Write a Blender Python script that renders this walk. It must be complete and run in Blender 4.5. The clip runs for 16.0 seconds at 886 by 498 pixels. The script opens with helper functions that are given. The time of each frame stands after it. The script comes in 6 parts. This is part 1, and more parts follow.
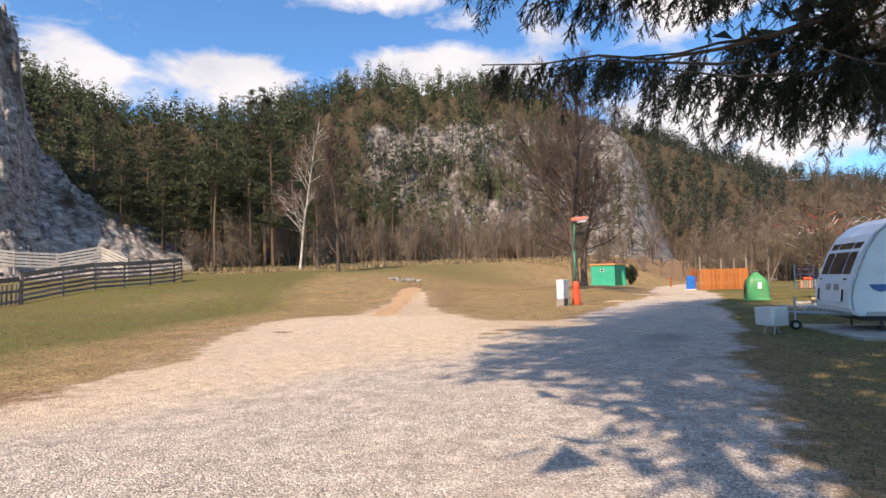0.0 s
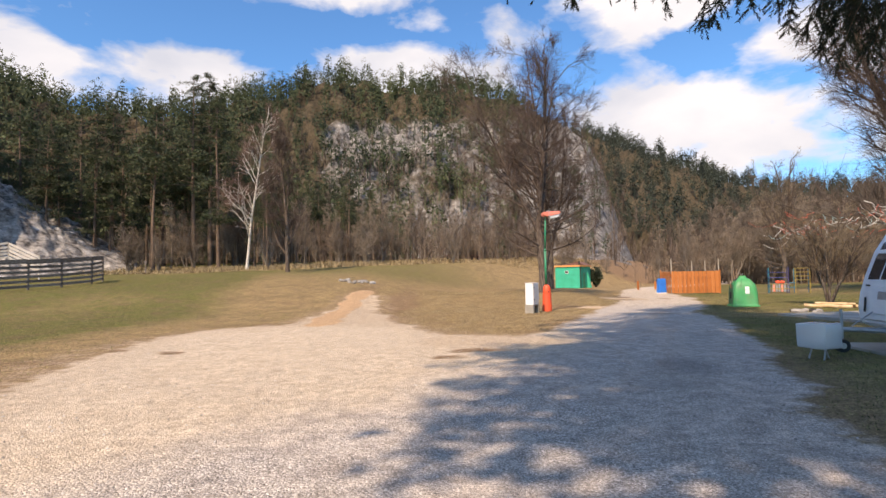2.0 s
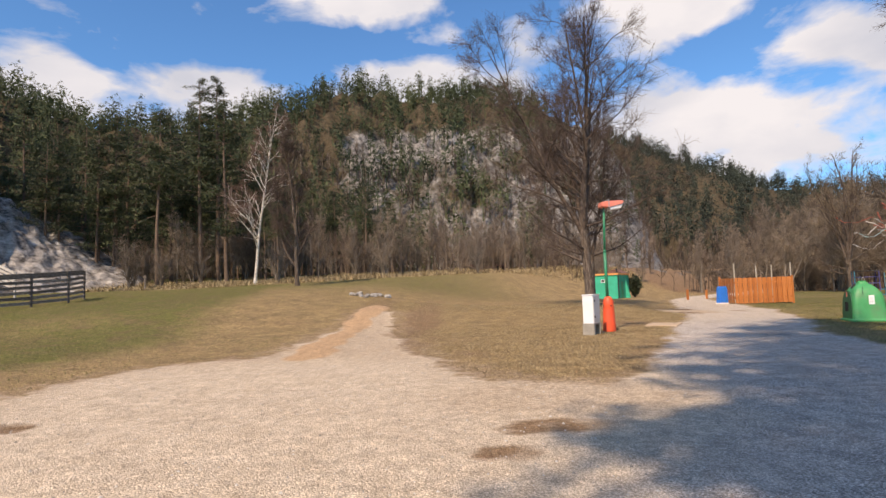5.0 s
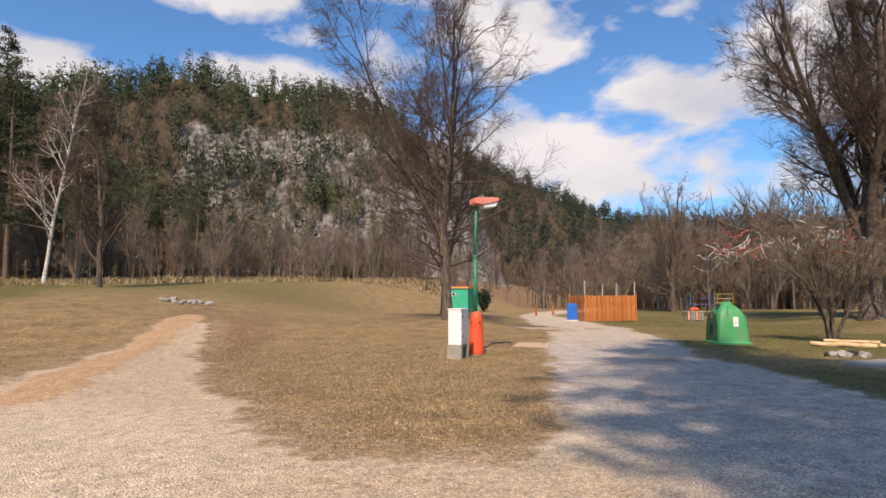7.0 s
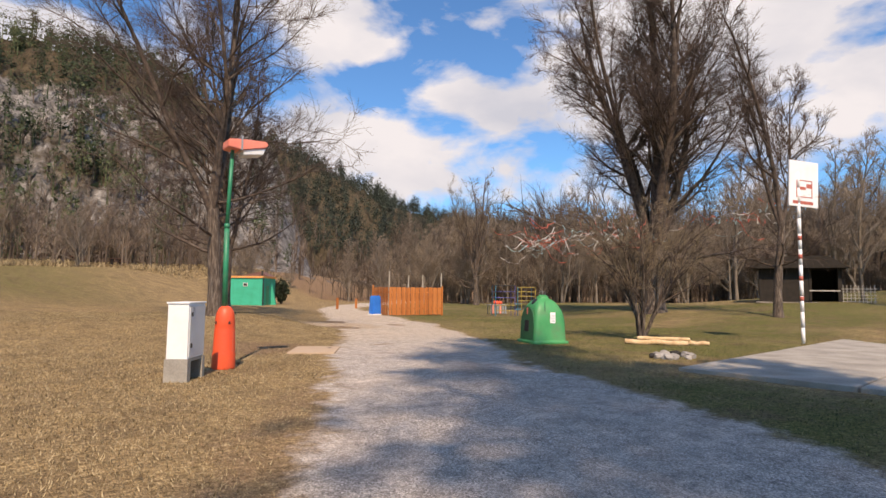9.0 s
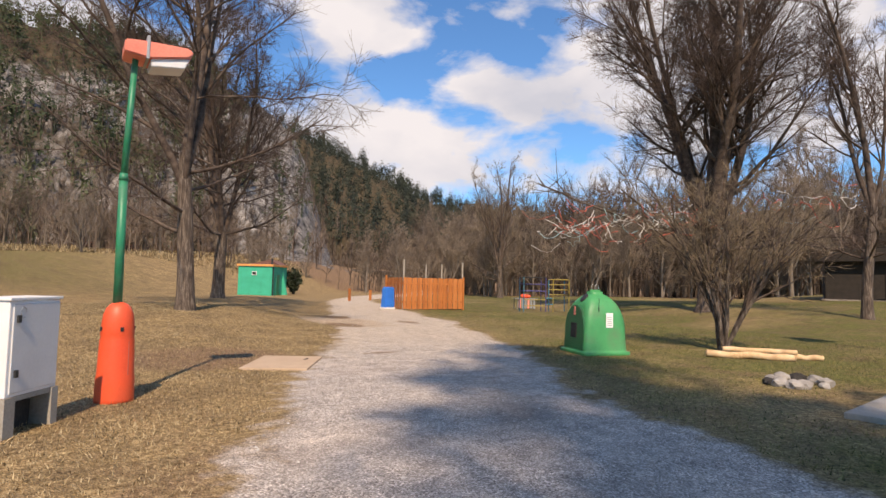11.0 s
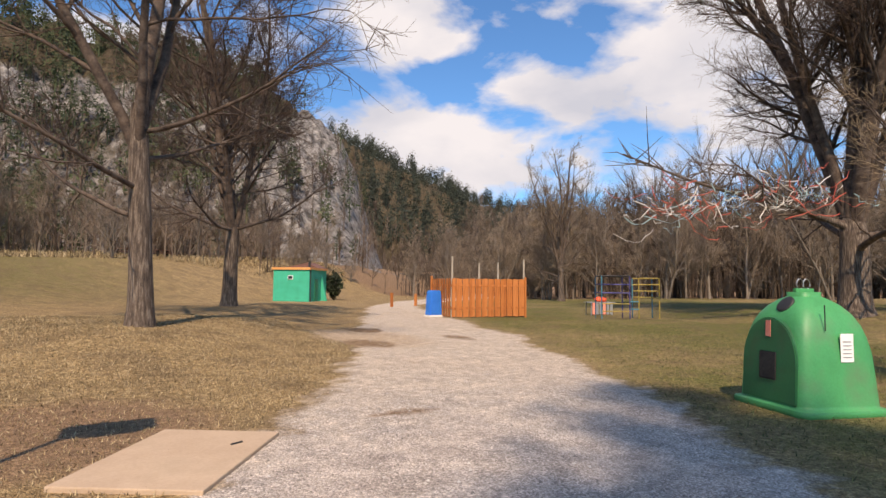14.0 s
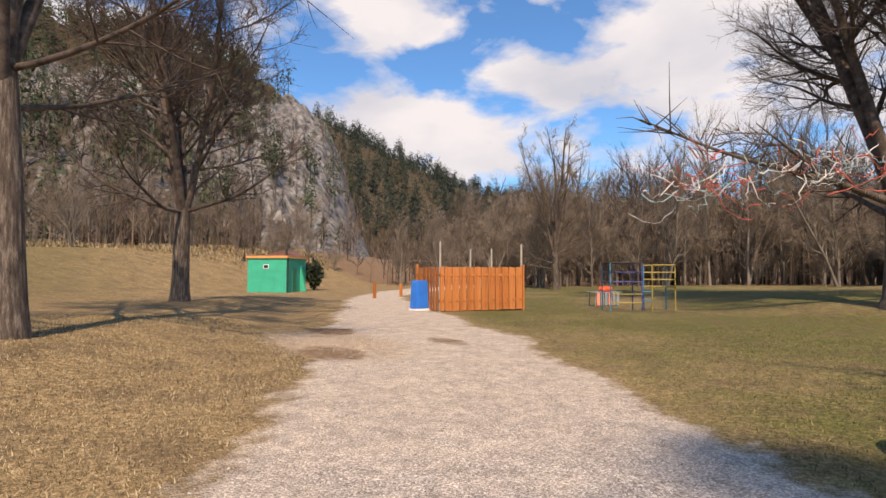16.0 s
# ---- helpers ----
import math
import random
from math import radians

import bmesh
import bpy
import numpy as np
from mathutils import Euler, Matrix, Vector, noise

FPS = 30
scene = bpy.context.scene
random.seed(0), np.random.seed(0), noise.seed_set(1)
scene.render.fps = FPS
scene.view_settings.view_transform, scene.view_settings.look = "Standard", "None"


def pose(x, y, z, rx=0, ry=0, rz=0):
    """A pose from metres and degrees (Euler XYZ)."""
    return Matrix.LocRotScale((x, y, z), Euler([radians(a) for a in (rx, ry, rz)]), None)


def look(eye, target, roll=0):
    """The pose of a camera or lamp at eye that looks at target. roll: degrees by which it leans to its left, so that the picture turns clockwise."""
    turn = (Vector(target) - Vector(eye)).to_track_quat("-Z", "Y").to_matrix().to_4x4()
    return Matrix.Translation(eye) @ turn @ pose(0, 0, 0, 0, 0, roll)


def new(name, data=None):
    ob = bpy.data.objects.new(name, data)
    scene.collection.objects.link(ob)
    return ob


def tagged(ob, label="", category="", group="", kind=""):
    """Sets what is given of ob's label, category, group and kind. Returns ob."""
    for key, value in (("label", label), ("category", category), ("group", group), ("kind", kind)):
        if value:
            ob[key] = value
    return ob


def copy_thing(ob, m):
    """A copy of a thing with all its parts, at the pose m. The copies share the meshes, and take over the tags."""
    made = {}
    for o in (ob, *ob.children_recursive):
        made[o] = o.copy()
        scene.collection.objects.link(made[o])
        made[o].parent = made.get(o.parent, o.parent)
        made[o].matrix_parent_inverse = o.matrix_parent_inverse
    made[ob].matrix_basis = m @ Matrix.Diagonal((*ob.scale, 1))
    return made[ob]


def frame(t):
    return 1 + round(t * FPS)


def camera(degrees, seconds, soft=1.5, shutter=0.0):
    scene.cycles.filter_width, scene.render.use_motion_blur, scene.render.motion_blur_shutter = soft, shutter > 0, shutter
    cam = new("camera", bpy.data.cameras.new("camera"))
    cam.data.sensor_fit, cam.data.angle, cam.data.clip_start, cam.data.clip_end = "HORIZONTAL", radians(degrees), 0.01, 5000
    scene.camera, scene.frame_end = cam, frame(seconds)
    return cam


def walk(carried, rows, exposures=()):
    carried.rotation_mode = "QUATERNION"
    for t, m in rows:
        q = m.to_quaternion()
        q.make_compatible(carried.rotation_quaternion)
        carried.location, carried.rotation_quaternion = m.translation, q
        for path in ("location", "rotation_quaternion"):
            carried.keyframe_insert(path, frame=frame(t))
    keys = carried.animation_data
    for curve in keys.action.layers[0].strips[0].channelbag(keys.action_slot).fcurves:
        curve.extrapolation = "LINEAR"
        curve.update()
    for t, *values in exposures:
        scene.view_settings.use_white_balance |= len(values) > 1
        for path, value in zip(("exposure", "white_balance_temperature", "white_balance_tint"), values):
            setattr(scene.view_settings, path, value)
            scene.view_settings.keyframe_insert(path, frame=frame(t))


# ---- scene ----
cam = camera(76.12, 16.0)
# seconds, eye x, y, z, heading (positive to the left), pitch, lean to the right
ROWS = [
    (0.0, 0.000, 0.000, 1.535, -0.00, 2.90, 1.18),
    (0.5, 0.100, 1.020, 1.547, -0.84, 2.53, 1.46),
    (1.0, 0.218, 2.035, 1.572, -2.12, 2.14, 1.59),
    (1.5, 0.340, 3.015, 1.605, -3.39, 2.60, 0.93),
    (2.0, 0.432, 3.947, 1.596, -3.86, 2.92, 0.91),
    (2.5, 0.491, 4.862, 1.571, -3.04, 2.75, 1.12),
    (3.0, 0.574, 5.790, 1.570, -2.52, 2.53, 0.95),
    (3.5, 0.631, 6.694, 1.557, -0.88, 2.87, 0.62),
    (3.7, 0.631, 7.114, 1.561, 0.13, 3.32, 0.61),
    (5.8, 0.520, 11.300, 1.630, -3.69, 5.15, 1.51),
    (6.0, 0.550, 11.700, 1.632, -4.24, 5.57, 1.14),
    (6.5, 0.740, 12.780, 1.602, -8.18, 5.33, 0.79),
    (7.0, 1.130, 13.870, 1.575, -16.90, 5.03, -0.03),
    (7.5, 1.710, 15.030, 1.565, -26.40, 4.66, -0.40),
    (8.0, 2.390, 16.060, 1.545, -31.20, 4.33, -0.20),
    (8.5, 3.080, 16.950, 1.530, -34.70, 4.39, -0.26),
    (8.7, 3.340, 17.300, 1.530, -35.80, 4.49, -0.43),
    (10.8, 6.005, 20.860, 1.544, -35.31, 3.67, -1.91),
    (11.0, 6.249, 21.210, 1.548, -33.71, 3.45, -1.32),
    (11.5, 6.864, 22.094, 1.547, -29.58, 3.36, -0.33),
    (12.0, 7.409, 22.967, 1.551, -27.92, 2.94, -0.18),
    (12.5, 7.903, 23.797, 1.500, -26.42, 3.39, 0.03),
    (13.0, 8.386, 24.684, 1.466, -28.33, 3.93, -0.98),
    (13.5, 8.845, 25.508, 1.445, -29.63, 3.96, -1.06),
    (14.0, 9.298, 26.285, 1.466, -28.59, 3.73, -0.53),
    (14.5, 9.677, 27.051, 1.495, -29.10, 3.76, -0.66),
    (15.0, 10.098, 27.783, 1.505, -31.52, 3.83, -0.46),
    (15.5, 10.529, 28.467, 1.521, -33.81, 3.36, -0.91),
    (16.0, 10.982, 29.193, 1.550, -29.75, 2.47, -0.08),
]


def sight(x, y, z, yaw, pitch, lean):
    a, b = radians(yaw), radians(pitch)
    way = Vector((-math.sin(a) * math.cos(b), math.cos(a) * math.cos(b), math.sin(b)))
    eye = Vector((x, y, z))
    return look(eye, eye + way, -lean)


EXPOSURES = [(0.0, 0.4, 8500, 19), (3.5, 0.24, 8500, 19), (6.0, 0.1, 8500, 19), (8.5, 0.1, 8600, 20), (16.0, 0.14, 8600, 20)]
walk(cam, [(t, sight(*r)) for t, *r in ROWS], EXPOSURES)

# ---------------------------------------------------------------- light
SUN_WAY = Vector((0.486, 0.874, -1.07)).normalized()      # the way the sunlight travels
sun = new("sun", bpy.data.lights.new("sun", "SUN"))
sun.data.energy, sun.data.angle, sun.data.color = 4.8, radians(0.55), (1.0, 0.92, 0.81)
sun.matrix_world = look((0, 0, 60), Vector((0, 0, 60)) + SUN_WAY)


def sky_world():
    world = bpy.data.worlds.new("sky")
    scene.world = world
    world.use_nodes = True
    nt = world.node_tree
    nt.nodes.clear()
    out = nt.nodes.new("ShaderNodeOutputWorld")
    bg = nt.nodes.new("ShaderNodeBackground")
    bg.inputs[1].default_value = 0.12
    sky = nt.nodes.new("ShaderNodeTexSky")
    sky.sky_type, sky.sun_disc = "NISHITA", False
    sky.sun_elevation = math.asin(-SUN_WAY.z)
    sky.sun_rotation = math.atan2(-SUN_WAY.x, -SUN_WAY.y)
    sky.air_density, sky.dust_density, sky.ozone_density = 1.0, 0.4, 2.5
    # fair-weather clouds: broken noise, gathered into banks
    def node(kind, op=None, **values):
        n = nt.nodes.new("ShaderNode" + kind)
        if op:
            n.operation = op
        for k, v in values.items():
            n.inputs[int(k[1:])].default_value = v
        return n

    tc = node("TexCoord")
    way = tc.outputs["Generated"]
    sep = node("SeparateXYZ")
    nt.links.new(way, sep.inputs[0])
    stretch = node("Mapping")
    stretch.inputs["Scale"].default_value = (1, 1, 2.0)
    stretch.inputs["Location"].default_value = (CLOUD_SEED, 0.4, 0.0)
    nt.links.new(way, stretch.inputs[0])

    def cloud_noise(scale, detail, rough):
        no = node("TexNoise")
        no.inputs["Scale"].default_value, no.inputs["Detail"].default_value = scale, detail
        no.inputs["Roughness"].default_value, no.inputs["Distortion"].default_value = rough, 0.2
        nt.links.new(stretch.outputs[0], no.inputs["Vector"])
        return no.outputs[0]

    heading = node("Math", "ARCTAN2")
    nt.links.new(sep.outputs[0], heading.inputs[0])
    nt.links.new(sep.outputs[1], heading.inputs[1])
    rise = node("Math", "ARCSINE")
    nt.links.new(sep.outputs[2], rise.inputs[0])
    flat = node("CombineXYZ")
    nt.links.new(heading.outputs[0], flat.inputs[0])
    nt.links.new(rise.outputs[0], flat.inputs[1])
    puffs = cloud_noise(7.0, 9, 0.55)
    total = puffs
    for az, el, wide, high, amount in CLOUD_BANKS:
        off = node("VectorMath", "SUBTRACT")
        nt.links.new(flat.outputs[0], off.inputs[0])
        off.inputs[1].default_value = (radians(az), radians(el), 0)
        size = node("VectorMath", "MULTIPLY")
        nt.links.new(off.outputs[0], size.inputs[0])
        size.inputs[1].default_value = (1 / radians(wide), 1 / radians(high), 0)
        far = node("VectorMath", "LENGTH")
        nt.links.new(size.outputs[0], far.inputs[0])
        fall = nt.nodes.new("ShaderNodeMapRange")
        fall.interpolation_type = "SMOOTHSTEP"
        fall.inputs["From Min"].default_value, fall.inputs["From Max"].default_value = 0.25, 1.0
        fall.inputs["To Min"].default_value, fall.inputs["To Max"].default_value = amount, 0.0
        nt.links.new(far.outputs["Value"], fall.inputs["Value"])
        add = node("Math", "ADD")
        nt.links.new(total, add.inputs[0])
        nt.links.new(fall.outputs[0], add.inputs[1])
        total = add.outputs[0]
    ramp = nt.nodes.new("ShaderNodeValToRGB")
    ramp.color_ramp.elements[0].position, ramp.color_ramp.elements[1].position = 0.5, 0.68
    nt.links.new(total, ramp.inputs[0])
    shade = nt.nodes.new("ShaderNodeValToRGB")
    shade.color_ramp.elements[0].position, shade.color_ramp.elements[1].position = 0.38, 0.62
    shade.color_ramp.elements[0].color, shade.color_ramp.elements[1].color = (4.1, 5.0, 6.6, 1), (6.0, 6.8, 8.1, 1)
    nt.links.new(cloud_noise(3.2, 6, 0.5), shade.inputs[0])
    tint = nt.nodes.new("ShaderNodeMix")
    tint.data_type, tint.blend_type = "RGBA", "MULTIPLY"
    tint.inputs[0].default_value = 1.0
    nt.links.new(sky.outputs[0], tint.inputs[6])
    tint.inputs[7].default_value = (0.5, 1.12, 1.66, 1)
    mix = nt.nodes.new("ShaderNodeMix")
    mix.data_type = "RGBA"
    nt.links.new(ramp.outputs[0], mix.inputs[0])
    nt.links.new(tint.outputs[2], mix.inputs[6])
    nt.links.new(shade.outputs[0], mix.inputs[7])
    nt.links.new(mix.outputs[2], bg.inputs[0])
    nt.links.new(bg.outputs[0], out.inputs[0])


# heading, height, half width, half height in degrees, and how much cloud each bank adds
CLOUD_BANKS = [(-20, 18.5, 9, 4, 0.24), (0, 20, 13, 4, 0.24), (-6, 28.5, 16, 4, 0.2), (-34, 18, 7, 5, 0.2), (28, 13, 17, 7, 0.3), (24, 27, 11, 8, 0.22), (40, 19, 9, 5, 0.2),
               (56, 22, 16, 14, 0.26), (75, 24, 22, 18, 0.2), (-10, 23.5, 22, 2.5, -0.14), (28, 20.5, 5, 3, -0.12), (39, 24, 8, 2.5, -0.12), (110, 25, 30, 20, 0.12)]
CLOUD_SEED = 3.1
sky_world()

# ---------------------------------------------------------------- materials


def material(name, stops, scale=4.0, rough=0.8, bump=0.3, fine=40.0, metal=0.0, per_object=0.0, grain=None, dirt=None, coat=0.0, island=0.0):
    """A surface of two noises, large and fine, between colour stops, with relief. grain: stretch of the noise; dirt: (colour, amount)."""
    m = bpy.data.materials.new(name)
    m.use_nodes = True
    nt = m.node_tree
    b = nt.nodes["Principled BSDF"]
    tc = nt.nodes.new("ShaderNodeTexCoord")
    mp = nt.nodes.new("ShaderNodeMapping")
    mp.inputs["Scale"].default_value = grain or (1, 1, 1)
    nt.links.new(tc.outputs["Object"], mp.inputs[0])
    n1 = nt.nodes.new("ShaderNodeTexNoise")
    n1.inputs["Scale"].default_value, n1.inputs["Detail"].default_value = scale, 5
    n2 = nt.nodes.new("ShaderNodeTexNoise")
    n2.inputs["Scale"].default_value, n2.inputs["Detail"].default_value = fine, 3
    for n in (n1, n2):
        nt.links.new(mp.outputs[0], n.inputs["Vector"])
    add = nt.nodes.new("ShaderNodeMath")
    add.operation = "MULTIPLY_ADD"
    nt.links.new(n2.outputs[0], add.inputs[0])
    add.inputs[1].default_value = 0.45
    nt.links.new(n1.outputs[0], add.inputs[2])
    last = add
    for amount, kind, socket in ((per_object, "ShaderNodeObjectInfo", "Random"), (island, "ShaderNodeNewGeometry", "Random Per Island")):
        if amount:
            info = nt.nodes.new(kind)
            a2 = nt.nodes.new("ShaderNodeMath")
            a2.operation = "MULTIPLY_ADD"
            nt.links.new(info.outputs[socket], a2.inputs[0])
            a2.inputs[1].default_value = amount
            nt.links.new(last.outputs[0], a2.inputs[2])
            a3 = nt.nodes.new("ShaderNodeMath")
            a3.operation = "SUBTRACT"
            nt.links.new(a2.outputs[0], a3.inputs[0])
            a3.inputs[1].default_value = amount / 2
            last = a3
    ramp = nt.nodes.new("ShaderNodeValToRGB")
    els = ramp.color_ramp.elements
    while len(els) < len(stops):
        els.new(0.5)
    for i, c in enumerate(stops):
        els[i].position = 0.48 + 0.49 * i / max(1, len(stops) - 1) if len(stops) > 1 else 0.5
        els[i].color = (*c, 1)
    nt.links.new(last.outputs[0], ramp.inputs[0])
    colour = ramp.outputs[0]
    if dirt:
        n3 = nt.nodes.new("ShaderNodeTexNoise")
        n3.inputs["Scale"].default_value, n3.inputs["Detail"].default_value = scale * 0.6 + 0.8, 8
        nt.links.new(tc.outputs["Object"], n3.inputs["Vector"])
        r3 = nt.nodes.new("ShaderNodeValToRGB")
        r3.color_ramp.elements[0].position, r3.color_ramp.elements[1].position = 0.5, 0.78
        nt.links.new(n3.outputs[0], r3.inputs[0])
        k3 = nt.nodes.new("ShaderNodeMath")
        k3.operation = "MULTIPLY"
        k3.inputs[1].default_value = dirt[1]
        nt.links.new(r3.outputs[0], k3.inputs[0])
        mx = nt.nodes.new("ShaderNodeMix")
        mx.data_type = "RGBA"
        nt.links.new(k3.outputs[0], mx.inputs[0])
        nt.links.new(colour, mx.inputs[6])
        mx.inputs[7].default_value = (*dirt[0], 1)
        colour = mx.outputs[2]
    nt.links.new(colour, b.inputs["Base Color"])
    b.inputs["Roughness"].default_value, b.inputs["Metallic"].default_value = rough, metal
    b.inputs["Coat Weight"].default_value = coat
    if bump:
        bp = nt.nodes.new("ShaderNodeBump")
        bp.inputs["Strength"].default_value, bp.inputs["Distance"].default_value = bump, 0.02
        nt.links.new(add.outputs[0], bp.inputs["Height"])
        nt.links.new(bp.outputs[0], b.inputs["Normal"])
    return m


BARK = material("bark", [(0.03, 0.021, 0.016), (0.095, 0.07, 0.055), (0.26, 0.21, 0.165)], 5, 0.95, 1.0, 30, grain=(4, 4, 0.5))
# far bark, paler than LIMB: the haze of distance is put into its colour
HAZY_LIMB = material("hazy_limb_bark", [(0.1, 0.08, 0.064), (0.17, 0.14, 0.11), (0.24, 0.2, 0.165)], 1, 0.95, 0.2, 10, per_object=0.3)
LIMB = material("limb_bark", [(0.03, 0.02, 0.016), (0.085, 0.06, 0.047), (0.15, 0.115, 0.09)], 4, 0.95, 0.5, 20)
TWIG = material("twig", [(0.06, 0.04, 0.033), (0.12, 0.082, 0.066)], 2, 0.9, 0, 10)
TWIG_RED = material("twig_red", [(0.13, 0.075, 0.06), (0.2, 0.12, 0.095)], 2, 0.9, 0, 10)
# far twigs are paler than TWIG too, with haze put into their colour
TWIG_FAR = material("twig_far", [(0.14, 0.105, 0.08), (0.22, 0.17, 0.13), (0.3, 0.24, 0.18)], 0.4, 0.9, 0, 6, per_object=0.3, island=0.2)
WOOD_TWIG = material("wood_twigs", [(0.05, 0.036, 0.028), (0.1, 0.074, 0.056), (0.17, 0.13, 0.1)], 0.2, 0.95, 0, 4, island=0.4)
TWIG_TAN = material("twig_tan", [(0.15, 0.11, 0.07), (0.26, 0.2, 0.13)], 2, 0.9, 0, 10, island=0.2)
BIRCH = material("birch_bark", [(0.12, 0.1, 0.09), (0.62, 0.58, 0.52), (0.75, 0.72, 0.67)], 3, 0.8, 0.4, 12, grain=(1, 1, 3))
PINE_BARK = material("pine_bark", [(0.09, 0.06, 0.045), (0.2, 0.14, 0.1)], 3, 0.95, 0.6, 20)
NEEDLE = material("pine_needles", [(0.012, 0.02, 0.008), (0.035, 0.05, 0.018), (0.085, 0.1, 0.036)], 0.5, 0.75, 0, 3, per_object=0.25, island=0.3)
# conifers of the far ridge: dark blue-green, distance haze put into the colour
HAZY_NEEDLE = material("hazy_ridge_needles", [(0.014, 0.022, 0.015), (0.026, 0.037, 0.024), (0.045, 0.055, 0.032)], 0.03, 0.8, 0, 1, island=0.3)
SPRUCE = material("spruce_needles", [(0.012, 0.02, 0.012), (0.03, 0.042, 0.02)], 1, 0.7, 0, 6, island=0.25)
FAR_NEEDLE = material("far_needles", [(0.02, 0.033, 0.014), (0.045, 0.064, 0.024), (0.095, 0.11, 0.044)], 0.03, 0.8, 0, 1, island=0.35)
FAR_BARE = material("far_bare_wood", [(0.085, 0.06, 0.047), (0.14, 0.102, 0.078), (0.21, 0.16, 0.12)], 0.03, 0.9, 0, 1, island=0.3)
CONCRETE = material("concrete", [(0.23, 0.21, 0.185), (0.33, 0.305, 0.265), (0.41, 0.38, 0.335)], 1.2, 0.9, 0.35, 35, dirt=((0.16, 0.14, 0.11), 0.5))
SLAB_PINK = material("slab_concrete", [(0.4, 0.29, 0.2), (0.52, 0.39, 0.28)], 1.2, 0.9, 0.3, 40, dirt=((0.25, 0.19, 0.12), 0.4))
WHITE = material("white_paint", [(0.72, 0.73, 0.74), (0.82, 0.82, 0.82)], 2, 0.45, 0.05, 30, dirt=((0.5, 0.47, 0.42), 0.35))
CARAVAN_WHITE = material("caravan_skin", [(0.66, 0.69, 0.73), (0.76, 0.78, 0.8)], 1.5, 0.35, 0.06, 25, dirt=((0.5, 0.5, 0.48), 0.3), coat=0.2)
GREY = material("grey_metal", [(0.3, 0.31, 0.32), (0.42, 0.43, 0.44)], 6, 0.5, 0.1, 50, metal=0.6)
DARK = material("dark_plastic", [(0.015, 0.015, 0.016), (0.03, 0.03, 0.03)], 6, 0.6, 0.1, 50)
BLUE = material("blue_plastic", [(0.01, 0.16, 0.6), (0.02, 0.22, 0.72)], 2, 0.4, 0.05, 30)
STRIPE_BLUE = material("blue_stripe", [(0.02, 0.1, 0.28), (0.03, 0.14, 0.36)], 4, 0.4, 0.0, 30)
RED = material("orange_red_plastic", [(0.72, 0.075, 0.025), (0.85, 0.11, 0.04)], 2, 0.5, 0.1, 40, dirt=((0.45, 0.08, 0.04), 0.5))
LAMP_RED = material("faded_red_metal", [(0.75, 0.2, 0.14), (0.85, 0.3, 0.22)], 3, 0.55, 0.1, 40, dirt=((0.6, 0.3, 0.24), 0.4))
LAMP_WHITE = material("lamp_diffuser", [(0.6, 0.62, 0.64), (0.74, 0.75, 0.76)], 3, 0.4, 0.0, 30)
GREEN_POLE = material("green_pole_paint", [(0.0, 0.17, 0.085), (0.005, 0.24, 0.12)], 4, 0.45, 0.2, 40, dirt=((0.22, 0.24, 0.2), 0.5))
BIN_GREEN = material("green_fibreglass", [(0.03, 0.25, 0.085), (0.045, 0.35, 0.125)], 2, 0.5, 0.12, 35, dirt=((0.11, 0.17, 0.09), 0.85))
BIN_DARK = material("dark_green_fibreglass", [(0.01, 0.12, 0.045), (0.015, 0.17, 0.065)], 3, 0.55, 0.1, 35, dirt=((0.06, 0.07, 0.04), 0.6))
HUT_GREEN = material("green_render", [(0.0, 0.34, 0.21), (0.005, 0.43, 0.28)], 1.2, 0.75, 0.2, 25, dirt=((0.01, 0.27, 0.17), 0.5))
ORANGE_WOOD = material("orange_stained_wood", [(0.3, 0.085, 0.02), (0.47, 0.15, 0.035), (0.56, 0.2, 0.06)], 3, 0.7, 0.25, 25, grain=(4, 4, 0.4), per_object=0.3)
ROOF_ORANGE = material("orange_roof_edge", [(0.6, 0.26, 0.08), (0.72, 0.34, 0.12)], 4, 0.6, 0.1, 30)
ROOF_BROWN = material("brown_roof", [(0.13, 0.06, 0.045), (0.2, 0.095, 0.07)], 4, 0.8, 0.2, 30)
OLD_WOOD = material("weathered_wood", [(0.075, 0.06, 0.05), (0.17, 0.14, 0.12), (0.32, 0.28, 0.24)], 4, 0.95, 0.5, 30, grain=(1, 1, 4), per_object=0.25)
PALE_WOOD = material("pale_wood", [(0.36, 0.33, 0.29), (0.52, 0.49, 0.45)], 4, 0.9, 0.3, 30, per_object=0.15)
POST_GREY = material("grey_post", [(0.32, 0.28, 0.23), (0.45, 0.41, 0.35)], 4, 0.9, 0.3, 30)
BLACK_WOOD = material("dark_hut_wood", [(0.012, 0.009, 0.007), (0.03, 0.022, 0.016)], 3, 0.85, 0.3, 20)
LOG_WOOD = material("peeled_log", [(0.42, 0.25, 0.12), (0.62, 0.42, 0.23), (0.7, 0.52, 0.32)], 4, 0.8, 0.4, 25, dirt=((0.25, 0.13, 0.06), 0.6))
STONE = material("stone", [(0.17, 0.155, 0.14), (0.33, 0.31, 0.285)], 4, 0.95, 0.6, 25, per_object=0.4, island=0.3)
# black of the sooty stones, also used for shade inside the cabinet's plinth
SOOT_AND_SHADE = material("soot_and_shade", [(0.015, 0.014, 0.013), (0.05, 0.045, 0.04)], 4, 0.95, 0.6, 25)
PURPLE = material("purple_paint", [(0.05, 0.05, 0.17), (0.09, 0.08, 0.24)], 4, 0.5, 0, 30)
YELLOW = material("yellow_paint", [(0.28, 0.2, 0.04), (0.38, 0.28, 0.06)], 4, 0.5, 0, 30)
